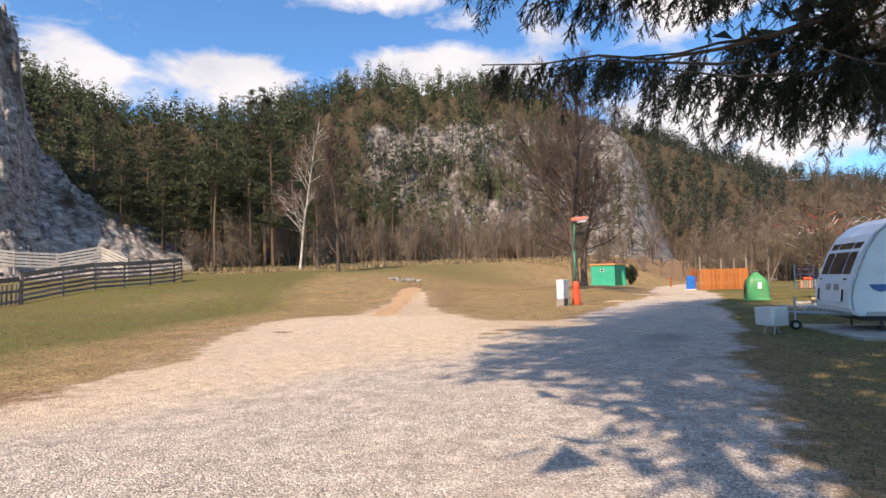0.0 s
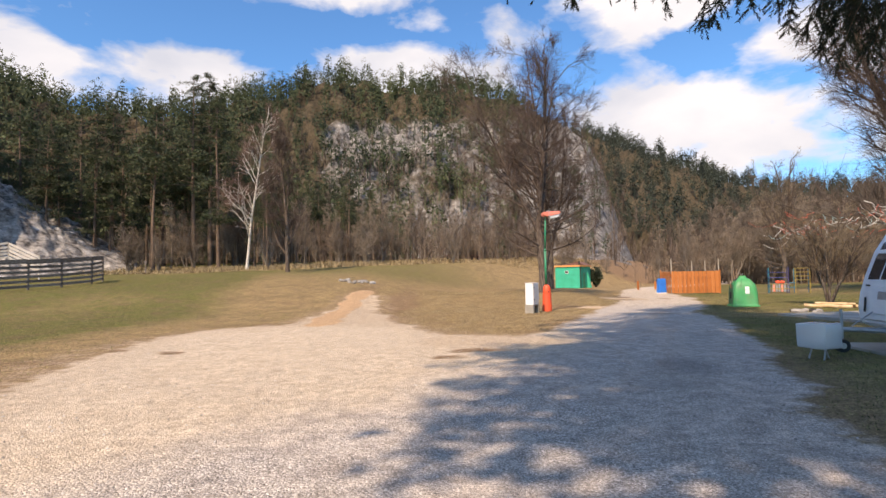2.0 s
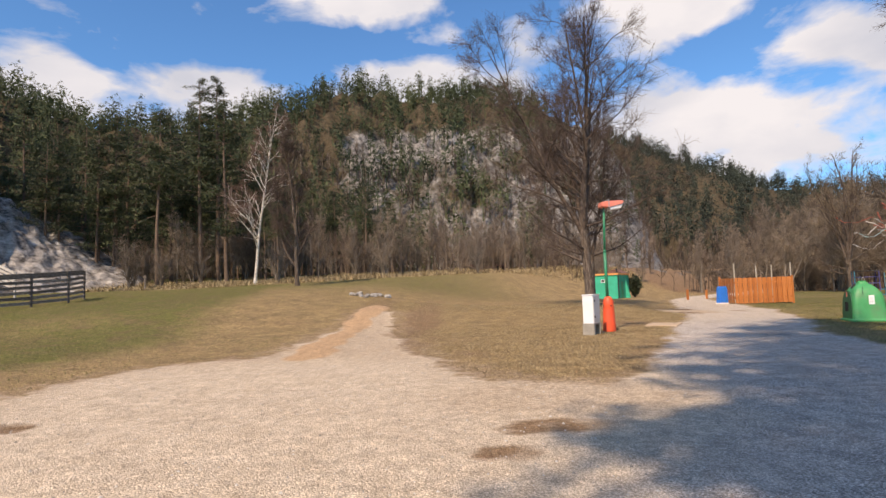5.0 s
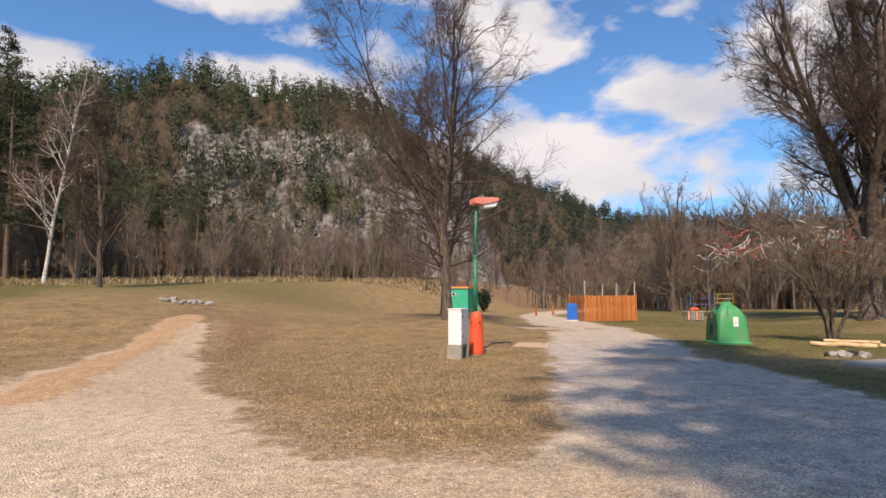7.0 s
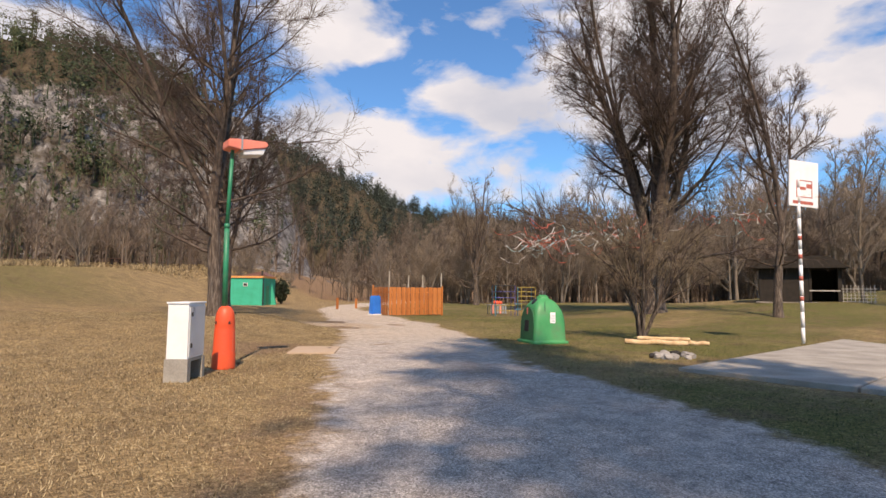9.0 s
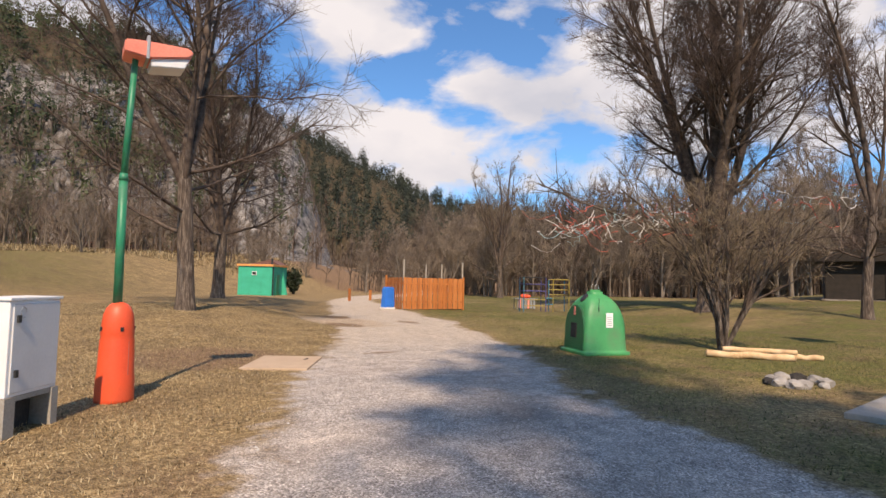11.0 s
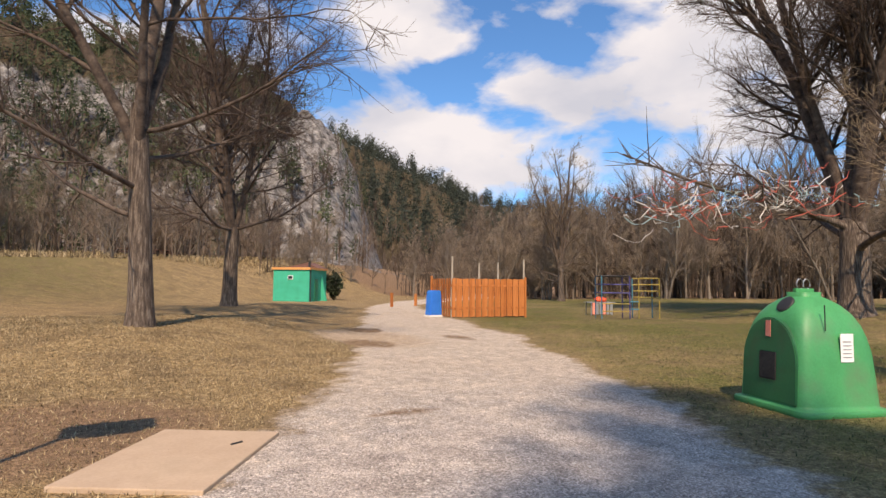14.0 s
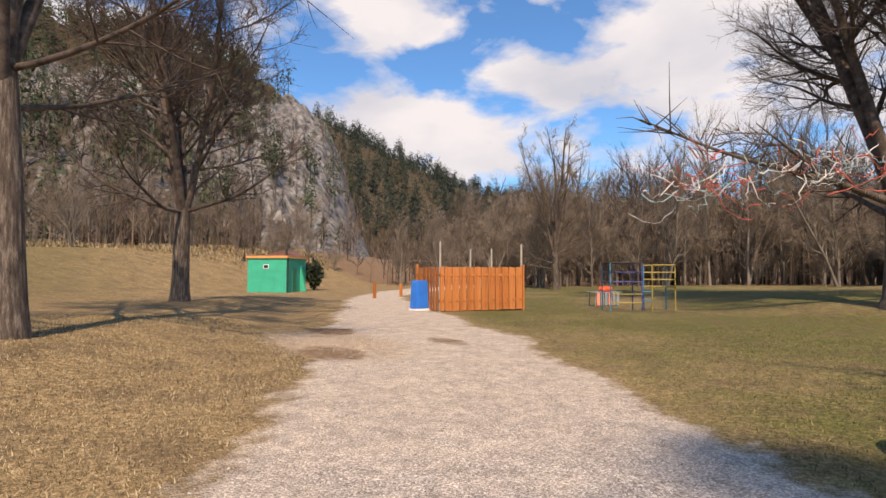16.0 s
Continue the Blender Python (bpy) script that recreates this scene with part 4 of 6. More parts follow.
def bare_tree(seed, height, girth, spread_angle=38, fork=0.3, limbs=13, twigs=(7, 6), lean=(0, 0), droop=0.0, stems=1, first=0.22, bark=BARK, twig=TWIG, twig_r=0.006, upright=0.35, limb_mat=None, crotch=0.0, flare=0.3):
    """Meshes of a leafless tree: trunk, limbs, twigs. crotch: where the trunk parts into the stems."""
    rng = np.random.default_rng(seed)
    T, L, W = Tubes(), Tubes(), Tubes()

    def wander(p, d, length, steps, wob, up):
        pts = [np.array(p, float)]
        d = np.array(d, float)
        for _ in range(steps):
            d = d + rng.normal(0, wob, 3) + np.array([0, 0, up])
            d /= np.linalg.norm(d)
            pts.append(pts[-1] + d * length / steps)
        return np.array(pts)

    def side_way(axis, angle):
        axis = axis / np.linalg.norm(axis)
        r = rng.normal(size=3)
        r -= axis * (r @ axis)
        r /= np.linalg.norm(r) + 1e-9
        a = math.radians(angle)
        return axis * math.cos(a) + r * math.sin(a)

    full = girth
    if crotch:
        bole = wander([0, 0, -0.2], (lean[0], lean[1], 1.0), crotch + 0.6, 8, 0.025, 0.03)
        T.add(bole, full * np.array([1.42, 1.1, 1.0, 0.96, 0.93, 0.9, 0.87, 0.8, 0.55]), 16)
        for k in range(4):
            p = bole[rng.integers(4, 8)]
            a = 2 * np.pi * (k + rng.uniform(0, 0.6)) / 4
            low = wander(p, (math.cos(a), math.sin(a), 0.25), height * fork * rng.uniform(0.8, 1.15), 9, 0.1, 0.05)
            L.add(low, np.linspace(full * 0.26, twig_r * 1.5, 10), 7)
            for _ in range(twigs[0] + 4):
                v = rng.uniform(0.3, 1.0)
                j = min(int(v * 9), 8)
                sub = wander(low[j], side_way(low[j + 1] - low[j], 45 * rng.uniform(0.6, 1.3)), height * fork * rng.uniform(0.2, 0.4), 5, 0.12, 0.04)
                L.add(sub, np.linspace(full * 0.08 * (1.1 - v) + twig_r, twig_r, 6), 4)
                for _ in range(twigs[1]):
                    jj = rng.integers(1, 5)
                    W.add(wander(sub[jj], side_way(sub[jj] - sub[jj - 1], 42), rng.uniform(0.4, 1.1), 3, 0.14, 0.03), [twig_r, twig_r * 0.8, twig_r * 0.6, twig_r * 0.35], 3)
    for s in range(stems):
        off = rng.normal(0, girth * 0.8, 2) if stems > 1 else np.zeros(2)
        if crotch:
            girth = full * (0.62 if s == 0 else rng.uniform(0.34, 0.5))
        d0 = np.array([lean[0] + (rng.normal(0, 0.16) if stems > 1 else 0), lean[1] + (rng.normal(0, 0.16) if stems > 1 else 0), 1.0])
        h = height * (1 if s == 0 else rng.uniform(0.7, 1))
        if crotch:
            a = 2 * np.pi * (s + rng.uniform(0, 0.5)) / max(stems - 1, 1)
            d0 = np.array([0.06, 0.03, 1.0]) if s == 0 else np.array([math.cos(a) * flare, math.sin(a) * flare, 1.0]) * rng.uniform(0.8, 1.2)
            trunk = wander(bole[7] - (0 if s == 0 else rng.uniform(0, 0.12) * crotch) * np.array([0, 0, 1.0]), d0, (h - crotch) * 0.95, 14, 0.05, 0.035)
        else:
            trunk = wander([off[0], off[1], -0.15], d0, h * 0.92, 14, 0.045, 0.02)
        f = np.linspace(0, 1, len(trunk))
        rad = girth * (1 - f) ** 0.7 * (1 + (0 if crotch else 0.32) * np.exp(-f * 30)) + 0.012
        (L if crotch else T).add(trunk, rad, 10)
        for k in range(limbs):
            u = first + (0.97 - first) * (k + rng.uniform(0, 0.8)) / limbs
            i = min(int(u * 14), 13)
            p = trunk[i] + (trunk[i + 1] - trunk[i]) * (u * 14 - i)
            ax = trunk[i + 1] - trunk[i]
            r = np.interp(u, f, rad)
            way = side_way(ax, spread_angle * rng.uniform(0.75, 1.35) * (1.15 - 0.3 * u))
            ln = height * fork * rng.uniform(0.75, 1.2) * (1.15 - 0.75 * u)
            limb = wander(p, way, ln, 9, 0.11, 0.05 * upright - droop)
            lf = np.linspace(0, 1, 10)
            lr = r * rng.uniform(0.32, 0.5) * (1 - lf) ** 0.9 + twig_r * 1.2
            L.add(limb, lr, 6)
            for _ in range(twigs[0]):
                v = rng.uniform(0.2, 1.0)
                j = min(int(v * 9), 8)
                q = limb[j] + (limb[j + 1] - limb[j]) * (v * 9 - j)
                sub = wander(q, side_way(limb[j + 1] - limb[j], 42 * rng.uniform(0.6, 1.3)), ln * rng.uniform(0.28, 0.5) * (1.15 - 0.5 * v), 5, 0.12, 0.07 * upright - droop)
                sr = np.interp(v, lf, lr) * 0.55
                L.add(sub, np.linspace(sr, twig_r, 6), 4)
                for _ in range(twigs[1]):
                    w = rng.uniform(0.15, 1.0)
                    jj = min(int(w * 5), 4)
                    qq = sub[jj] + (sub[jj + 1] - sub[jj]) * (w * 5 - jj)
                    tl = ln * rng.uniform(0.12, 0.26)
                    tw = wander(qq, side_way(sub[jj + 1] - sub[jj], 40 * rng.uniform(0.6, 1.3)), tl, 3, 0.13, 0.06 * upright - droop * 2)
                    W.add(tw, [twig_r, twig_r * 0.8, twig_r * 0.6, twig_r * 0.35], 3)
                    for _ in range(2):
                        b = rng.integers(1, 3)
                        t2 = wander(tw[b], side_way(tw[b + 1] - tw[b], 45), tl * 0.5, 2, 0.1, -droop)
                        W.add(t2, [twig_r * 0.6, twig_r * 0.5, twig_r * 0.3], 3)
    return T.mesh("trunk", bark), L.mesh("branch_work", limb_mat or (LIMB if bark is not BIRCH else TWIG_RED)), W.mesh("bare_crown", twig)


def plant(name, meshes, at, label, category="tree", group="", turn=0.0, size=1.0):
    x, y = at[:2]
    z = at[2] if len(at) > 2 else gz(x, y)
    t = empty(name, pose(x, y, z, 0, 0, turn) @ Matrix.Scale(size, 4), label, category, group)
    for n, me in zip(("trunk", "branch_work", "bare_crown"), meshes):
        if me:
            put_mesh(n, me, t)
    return t


def pine_meshes(seed, height, bare_share=0.45):
    """A tall pine: straight trunk, dead lower branches, ragged crown."""
    rng = np.random.default_rng(seed)
    T = Tubes()
    k = 9
    sway = np.cumsum(rng.normal(0, 0.06, (k, 2)), 0)
    z = np.linspace(-0.4, height, k)
    T.add(np.column_stack([sway, z]), np.linspace(height * 0.012, 0.03, k), 7)
    cs, ss = [], []
    for _ in range(int(26 + height * 1.3)):
        f = rng.uniform(bare_share, 1.0)
        a = rng.uniform(0, 2 * np.pi)
        reach = height * (0.155 * (1.03 - f) / (1 - bare_share) * 1.0 + 0.02) * rng.uniform(0.5, 1.25)
        p = np.array([np.interp(f * height, z, sway[:, 0]), np.interp(f * height, z, sway[:, 1]), f * height])
        e = p + np.array([math.cos(a) * reach, math.sin(a) * reach, reach * rng.uniform(-0.15, 0.35)])
        T.add([p, (p + e) / 2 + [0, 0, 0.1], e], [0.04, 0.03, 0.015], 4)
        for w in (0.4, 0.7, 1.0):
            cs.append(p + (e - p) * w + rng.normal(0, 0.15, 3))
            ss.append(rng.uniform(0.55, 1.05) * (0.55 + reach * 0.16))
    for _ in range(14):
        f = rng.uniform(0.12, bare_share)
        a = rng.uniform(0, 2 * np.pi)
        p = np.array([0, 0, f * height])
        e = p + np.array([math.cos(a), math.sin(a), rng.uniform(-0.3, 0.1)]) * rng.uniform(0.8, 2.4)
        T.add([p, (p + e) / 2, e], [0.03, 0.02, 0.01], 3)
    tri = leaf_cloud(rng, np.array(cs), np.array(ss), 44, 0.34, 0.15).reshape(-1, 3)
    return T.mesh("trunk", PINE_BARK), big_mesh("crown", tri, np.arange(len(tri)), 3, NEEDLE)


def pine_wood():
    rng = np.random.default_rng(12)
    kinds = []
    for s in range(6):
        me = pine_meshes(100 + s, 22.0 + rng.uniform(-2, 2), (0.5, 0.42, 0.3, 0.55, 0.35, 0.25)[s])
        kinds.append(me)
    first = [None] * 6
    spots = []
    while len(spots) < 105:
        az, d = rng.uniform(-37, -1), rng.uniform(82, 128)
        if az > -12 and d < 96 or az < -24 and d < 88:
            continue
        if az > -9 and rng.uniform() < 0.5:
            continue
        spots.append((az, d))
    for n, (az, d) in enumerate(spots):
        x, y = d * math.sin(radians(az)), d * math.cos(radians(az))
        z = max(gz(x, y), float(near_hill(np.array([az]), np.array([math.hypot(x - HILL_EYE[0], y - HILL_EYE[1])]))[0])) - 0.1
        k = n % 6
        m = pose(x, y, z, 0, 0, rng.uniform(0, 360)) @ Matrix.Scale(rng.uniform(0.7, 1.12) * (1.0 if az < -14 else 0.75), 4)
        if first[k] is None:
            t = empty("pine_tree", m, "tall dark green pine with a bare lower trunk", "tree", "pines at the foot of the hill")
            put_mesh("trunk", kinds[k][0], t)
            put_mesh("crown", kinds[k][1], t)
            first[k] = t
        else:
            t = copy_thing(first[k], m)
            t.matrix_world = m
    for az, d, z, k, sc in ((-37.6, 97, 23.5, 2, 0.75), (-39.5, 95, 25, 4, 0.8), (-36.3, 101, 15, 1, 0.7)):
        m = pose(d * math.sin(radians(az)), d * math.cos(radians(az)), z, 0, 0, 70 * k) @ Matrix.Scale(sc, 4)
        copy_thing(first[k], m).matrix_world = m


pine_wood()

TREE_A = bare_tree(1, 18.0, 0.25, 46, 0.3, 13, (10, 9), first=0.14, upright=0.6, twig_r=0.008, crotch=4.6, stems=4, flare=0.34)
plant("tree", TREE_A, (9.45, 40.5), "large leafless lime tree with pale rough bark in the grass", turn=20)
TREE_B = bare_tree(2, 17.0, 0.31, 42, 0.28, 12, (10, 9), first=0.14, upright=0.6, twig_r=0.010, crotch=3.4, stems=5, flare=0.36)
plant("tree", TREE_B, (12.95, 52.3), "leafless dark-barked tree beside the lane", turn=130)
TREE_C = bare_tree(7, 25.0, 0.58, 42, 0.27, 15, (11, 11), first=0.16, upright=0.8, twig_r=0.010, crotch=3.8, stems=8, flare=0.33)
plant("tree", TREE_C, (34.8, 38.4), "big leafless many-stemmed tree hung with ribbons", turn=200)
TREE_E = bare_tree(17, 17.5, 0.2, 34, 0.2, 14, (9, 7), first=0.2, upright=0.9, twig_r=0.009, crotch=5.0, stems=3, flare=0.16)
plant("tree", TREE_E, (34.6, 31.2), "tall slender leafless tree at the edge of the grass", turn=75)
BIRCH_A = bare_tree(4, 21.0, 0.16, 36, 0.24, 24, (10, 8), lean=(0.13, 0.0), first=0.2, bark=BIRCH, twig=TWIG_RED, droop=0.01, twig_r=0.013, limb_mat=BIRCH)
plant("birch_tree", BIRCH_A, (-18.6, 73.5), "leaning white-barked birch with reddish bare twigs")
DARK_A = bare_tree(5, 16.5, 0.2, 30, 0.26, 26, (10, 8), first=0.12, twig=TWIG, twig_r=0.016)
plant("tree", DARK_A, (-12.2, 66.0), "slender leafless brown tree at the meadow edge")
THIN = [bare_tree(20 + k, (13, 15, 11)[k], 0.12, 32, 0.27, 20, (9, 6), first=0.14, stems=(1, 2, 1)[k], upright=0.6, twig=TWIG_FAR, twig_r=0.013, limb_mat=HAZY_LIMB, bark=HAZY_LIMB) for k in range(3)]
SHRUB = [bare_tree(40 + k, 6.0, 0.07, 26, 0.45, 7, (5, 4), first=0.08, stems=5, upright=0.5, twig=TWIG_FAR, twig_r=0.012, limb_mat=HAZY_LIMB, bark=HAZY_LIMB) for k in range(2)]
TREE_D = bare_tree(9, 17.0, 0.3, 30, 0.24, 10, (6, 5), first=0.12, upright=0.9, twig=TWIG_TAN, twig_r=0.010, crotch=3.6, stems=5, flare=0.27)
plant("tree", TREE_D, (47.2, 70.8), "tall slender leafless ash standing alone on the grass", turn=40)
plant("tree", THIN[0], (12.6, 107, 2.4), "leafless tree below the crag", turn=10, size=1.25)


def wood_edge():
    rng = np.random.default_rng(31)
    made = {}

    def stand(name, meshes, x, y, label, group, turn, size, z=None):
        key = id(meshes)
        z = gz(x, y) if z is None else z
        m = pose(x, y, z - 0.05, 0, 0, turn) @ Matrix.Scale(size, 4)
        if key in made:
            copy_thing(made[key], m).matrix_world = m
        else:
            made[key] = plant(name, meshes, (x, y, z - 0.05), label, "tree" if name == "tree" else "shrub", group, turn, size)

    # along the far side of the meadow, below the crag
    for k in range(26):
        az, d = -22 + 40 * (k + rng.uniform(0, 1)) / 26, rng.uniform(84, 110)
        x, y = d * math.sin(radians(az)), d * math.cos(radians(az))
        if 13 < az:
            d = rng.uniform(100, 118)
            x, y = d * math.sin(radians(az)), d * math.cos(radians(az))
        stand("tree", THIN[k % 3], x, y, "thin leafless tree at the wood's edge", "bare trees at the wood's edge", rng.uniform(0, 360), rng.uniform(0.55, 0.95))
    for k in range(34):
        az, d = -24 + 44 * rng.uniform(0, 1), rng.uniform(74, 104)
        x, y = d * math.sin(radians(az)), d * math.cos(radians(az))
        if az > 5:
            d = rng.uniform(98, 112)
            x, y = d * math.sin(radians(az)), d * math.cos(radians(az))
        stand("shrub", SHRUB[k % 2], x, y, "leafless brown shrub at the meadow edge", "shrubs at the meadow edge", rng.uniform(0, 360), rng.uniform(0.55, 1.0))
    # the bare wood on the far right of the grass
    for k in range(78):
        u = rng.uniform(0, 1)
        x, y = 42 + 55 * u + rng.uniform(-3, 3), 92 - 62 * u + rng.uniform(-6, 16)
        if math.hypot(x - 47.2, y - 70.8) < 6 or (x < 58 and y < 72):
            continue
        stand("tree", THIN[k % 3], x, y, "thin leafless tree at the wood's edge", "bare wood beyond the grass", rng.uniform(0, 360), rng.uniform(0.6, 0.85) + 0.5 * u)
    for k in range(40):
        u = rng.uniform(0, 1)
        x, y = 48 + 50 * u, 92 - 62 * u + rng.uniform(-3, 14)
        stand("shrub", SHRUB[k % 2], x, y, "leafless brown shrub at the meadow edge", "undergrowth of the bare wood", rng.uniform(0, 360), rng.uniform(0.5, 0.9))
    for x, y, s in ((56, 44, 1.15), (62, 38, 1.1), (66, 30, 1.2), (52, 33, 1.0), (60, 24, 1.2), (70, 46, 1.2), (48, 26.5, 1.05)):
        stand("tree", THIN[int(x) % 2], x, y, "thin leafless tree at the wood's edge", "bare wood beyond the grass", rng.uniform(0, 360), s)


wood_edge()


def bare_wood(name, count, seed, place, tall, mat, label, twigs=150, low=1.0):
    """A leafless wood: slim trunks, rising limbs and a haze of twigs."""
    rng = np.random.default_rng(seed)
    x, y = place(rng, count)
    n = len(x)
    h = tall * rng.uniform(0.6, 1.15, n) * np.interp(x, [44, 52, 64, 78], [low, low, 0.5 + low / 2, 1.0])
    base = np.stack([x, y, ground_height(x, y) - 0.1], 1)
    lean = np.stack([rng.normal(0, 0.05, n), rng.normal(0, 0.05, n), np.ones(n)], 1)

    def blades(root, tip, width):
        way = tip - root
        side = np.cross(way, rng.normal(size=way.shape))
        side *= (width / (np.linalg.norm(side, axis=1) + 1e-9))[:, None]
        return np.stack([root - side, root + side, tip], 1)

    tris = [blades(base, base + lean * (h * 0.82)[:, None], h * 0.011) for _ in range(3)]
    per = 12
    b, l, hh = np.repeat(base, per, 0), np.repeat(lean, per, 0), np.repeat(h, per)
    f = rng.uniform(0.2, 0.82, n * per)
    root = b + l * (hh * f)[:, None]
    a = rng.uniform(0, 2 * np.pi, n * per)
    out = hh * rng.uniform(0.1, 0.24, n * per) * (1.25 - f)
    tip = root + np.stack([np.cos(a) * out, np.sin(a) * out, hh * rng.uniform(0.1, 0.26, n * per) * (1.2 - f * 0.6)], 1)
    tris.append(blades(root, tip, hh * 0.0045))
    k = twigs // per
    r2, t2, h2 = np.repeat(root, k, 0), np.repeat(tip, k, 0), np.repeat(hh, k)
    q = r2 + (t2 - r2) * rng.uniform(0.25, 1.0, (len(r2), 1))
    d = (t2 - r2) / (np.linalg.norm(t2 - r2, axis=1)[:, None] + 1e-9) + rng.normal(0, 0.5, r2.shape) + [0, 0, 0.25]
    tris.append(blades(q, q + d * (h2 * rng.uniform(0.03, 0.085, len(h2)))[:, None], np.full(len(h2), 0.016)))
    v = np.concatenate(tris).reshape(-1, 3)
    tagged(new(name, big_mesh(name, v, np.arange(len(v)), 3, mat)), label, "woodland", kind="stuff")


def beyond_grass(rng, n):
    u, w = rng.uniform(-0.1, 1.55, n), rng.uniform(4, 48, n) ** 1.0
    return 44 + 55 * u + 0.748 * w + rng.normal(0, 2, n), 93 - 62 * u + 0.664 * w + rng.normal(0, 2, n)


def thicket(rng, n):
    u, w = rng.uniform(-0.1, 1.5, n), rng.uniform(1, 30, n)
    return 44 + 55 * u + 0.748 * w, 93 - 62 * u + 0.664 * w


def below_crag(rng, n):
    az, d = np.radians(rng.uniform(-24, 15, n)), rng.uniform(92, 116, n)
    return d * np.sin(az), d * np.cos(az)


bare_wood("bare_wood", 850, 301, beyond_grass, 21.0, WOOD_TWIG, "dense leafless brown wood beyond the grass", 320, 0.42)
bare_wood("undergrowth", 700, 302, thicket, 4.5, WOOD_TWIG, "brown undergrowth at the edge of the wood", 100)
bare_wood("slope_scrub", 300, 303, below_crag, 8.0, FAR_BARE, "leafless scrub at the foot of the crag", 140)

# ---------------------------------------------------------------- spruces that shade the yard


def shade_spruce(seed, height, clear, reach, domed=False, lean=(0, 0)):
    """A tall spruce: trunk and a crown of drooping sprays."""
    rng = np.random.default_rng(seed)
    T = Tubes()
    z = np.linspace(-0.4, height, 9)
    sway = np.clip(z / clear, 0, 1)
    T.add(np.column_stack([sway * lean[0], sway * lean[1], z]), np.linspace(height * 0.0045, 0.03, 9), 9)
    cs, ss = [], []
    for k in range(int((height - clear) * (11 if domed else 7))):
        h = clear + (height - clear) * rng.uniform(0, 1) ** 1.15
        f = (h - clear) / (height - clear)
        r = reach * (math.sin(math.pi * (0.12 + 0.86 * f)) if domed else (1.02 - f) ** 0.7) * rng.uniform(0.6, 1.1) + 0.3
        a = rng.uniform(0, 2 * np.pi)
        p, e = np.array([lean[0], lean[1], h]), np.array([lean[0] + math.cos(a) * r, lean[1] + math.sin(a) * r, h - 0.28 * r])
        T.add([p, (p + e) / 2 + [0, 0, 0.12], e], [0.05, 0.03, 0.012], 4)
        for w in np.linspace(0.25, 1, max(2, int(r * 1.6))):
            cs.append(p + (e - p) * w - [0, 0, 0.15])
            ss.append(rng.uniform(0.4, 0.7))
    tri = leaf_cloud(rng, np.array(cs), np.array(ss), 18, 0.7).reshape(-1, 3)
    return T.mesh("trunk", PINE_BARK), big_mesh("crown", tri, np.arange(len(tri)), 3, SPRUCE)


def needles(rng, p, e, out, length=0.034, width=0.0062, density=130):
    """Needles round a twig from p to e, as triangles appended to out."""
    ln = np.linalg.norm(e - p)
    m = int(ln * density) + 6
    c = p + (e - p) * np.linspace(0.02, 1, m)[:, None]
    ax = (e - p) / ln
    r = rng.normal(size=(m, 3))
    r -= ax * (r @ ax)[:, None]
    r /= np.linalg.norm(r, axis=1)[:, None]
    tip = c + r * length * 0.75 + ax * length * 0.65
    w = np.cross(r, ax) * width
    out.append(np.stack([c - w, c + w, tip], 1))


def spray(rng, line, hang, out):
    """Drooping branchlets with herringbone twigs along a branch; returns the stems."""
    stems = []
    line = np.asarray(line)
    n = len(line)
    total = np.linalg.norm(line[-1] - line[0])
    for k in range(int(total * 8)):
        u = rng.uniform(0.22, 1.0)
        j = min(int(u * (n - 1)), n - 2)
        p = line[j] + (line[j + 1] - line[j]) * (u * (n - 1) - j)
        d = line[j + 1] - line[j]
        d = d / np.linalg.norm(d)
        side = np.cross(d, [0, 0, 1.0]) * rng.choice([-1, 1])
        way = d * rng.uniform(0.2, 0.9) + side * rng.uniform(0.1, 0.8) + np.array([0, 0, -rng.uniform(0.1, 0.9)])
        way /= np.linalg.norm(way)
        ln = hang * rng.uniform(0.45, 1.1) * (1.2 - 0.5 * u)
        pts = [p]
        for _ in range(4):
            way = way + np.array([0, 0, -0.3])
            way /= np.linalg.norm(way)
            pts.append(pts[-1] + way * ln / 4)
        pts = np.array(pts)
        stems.append(pts)
        for a, b in zip(pts, pts[1:]):
            needles(rng, a, b, out)
        for _ in range(int(ln * 32)):
            v = rng.uniform(0.05, 1.0)
            i = min(int(v * 4), 3)
            q = pts[i] + (pts[i + 1] - pts[i]) * (v * 4 - i)
            ax = pts[i + 1] - pts[i]
            ax = ax / np.linalg.norm(ax)
            s = rng.normal(size=3)
            s -= ax * (s @ ax)
            s /= np.linalg.norm(s)
            tw = ax * 0.7 + s * 0.7 + np.array([0, 0, -0.25])
            needles(rng, q, q + tw * rng.uniform(0.08, 0.24) * (1.2 - 0.5 * v), out)
    for a, b in zip(line[2:], line[3:]):
        needles(rng, a, b, out)
    return stems


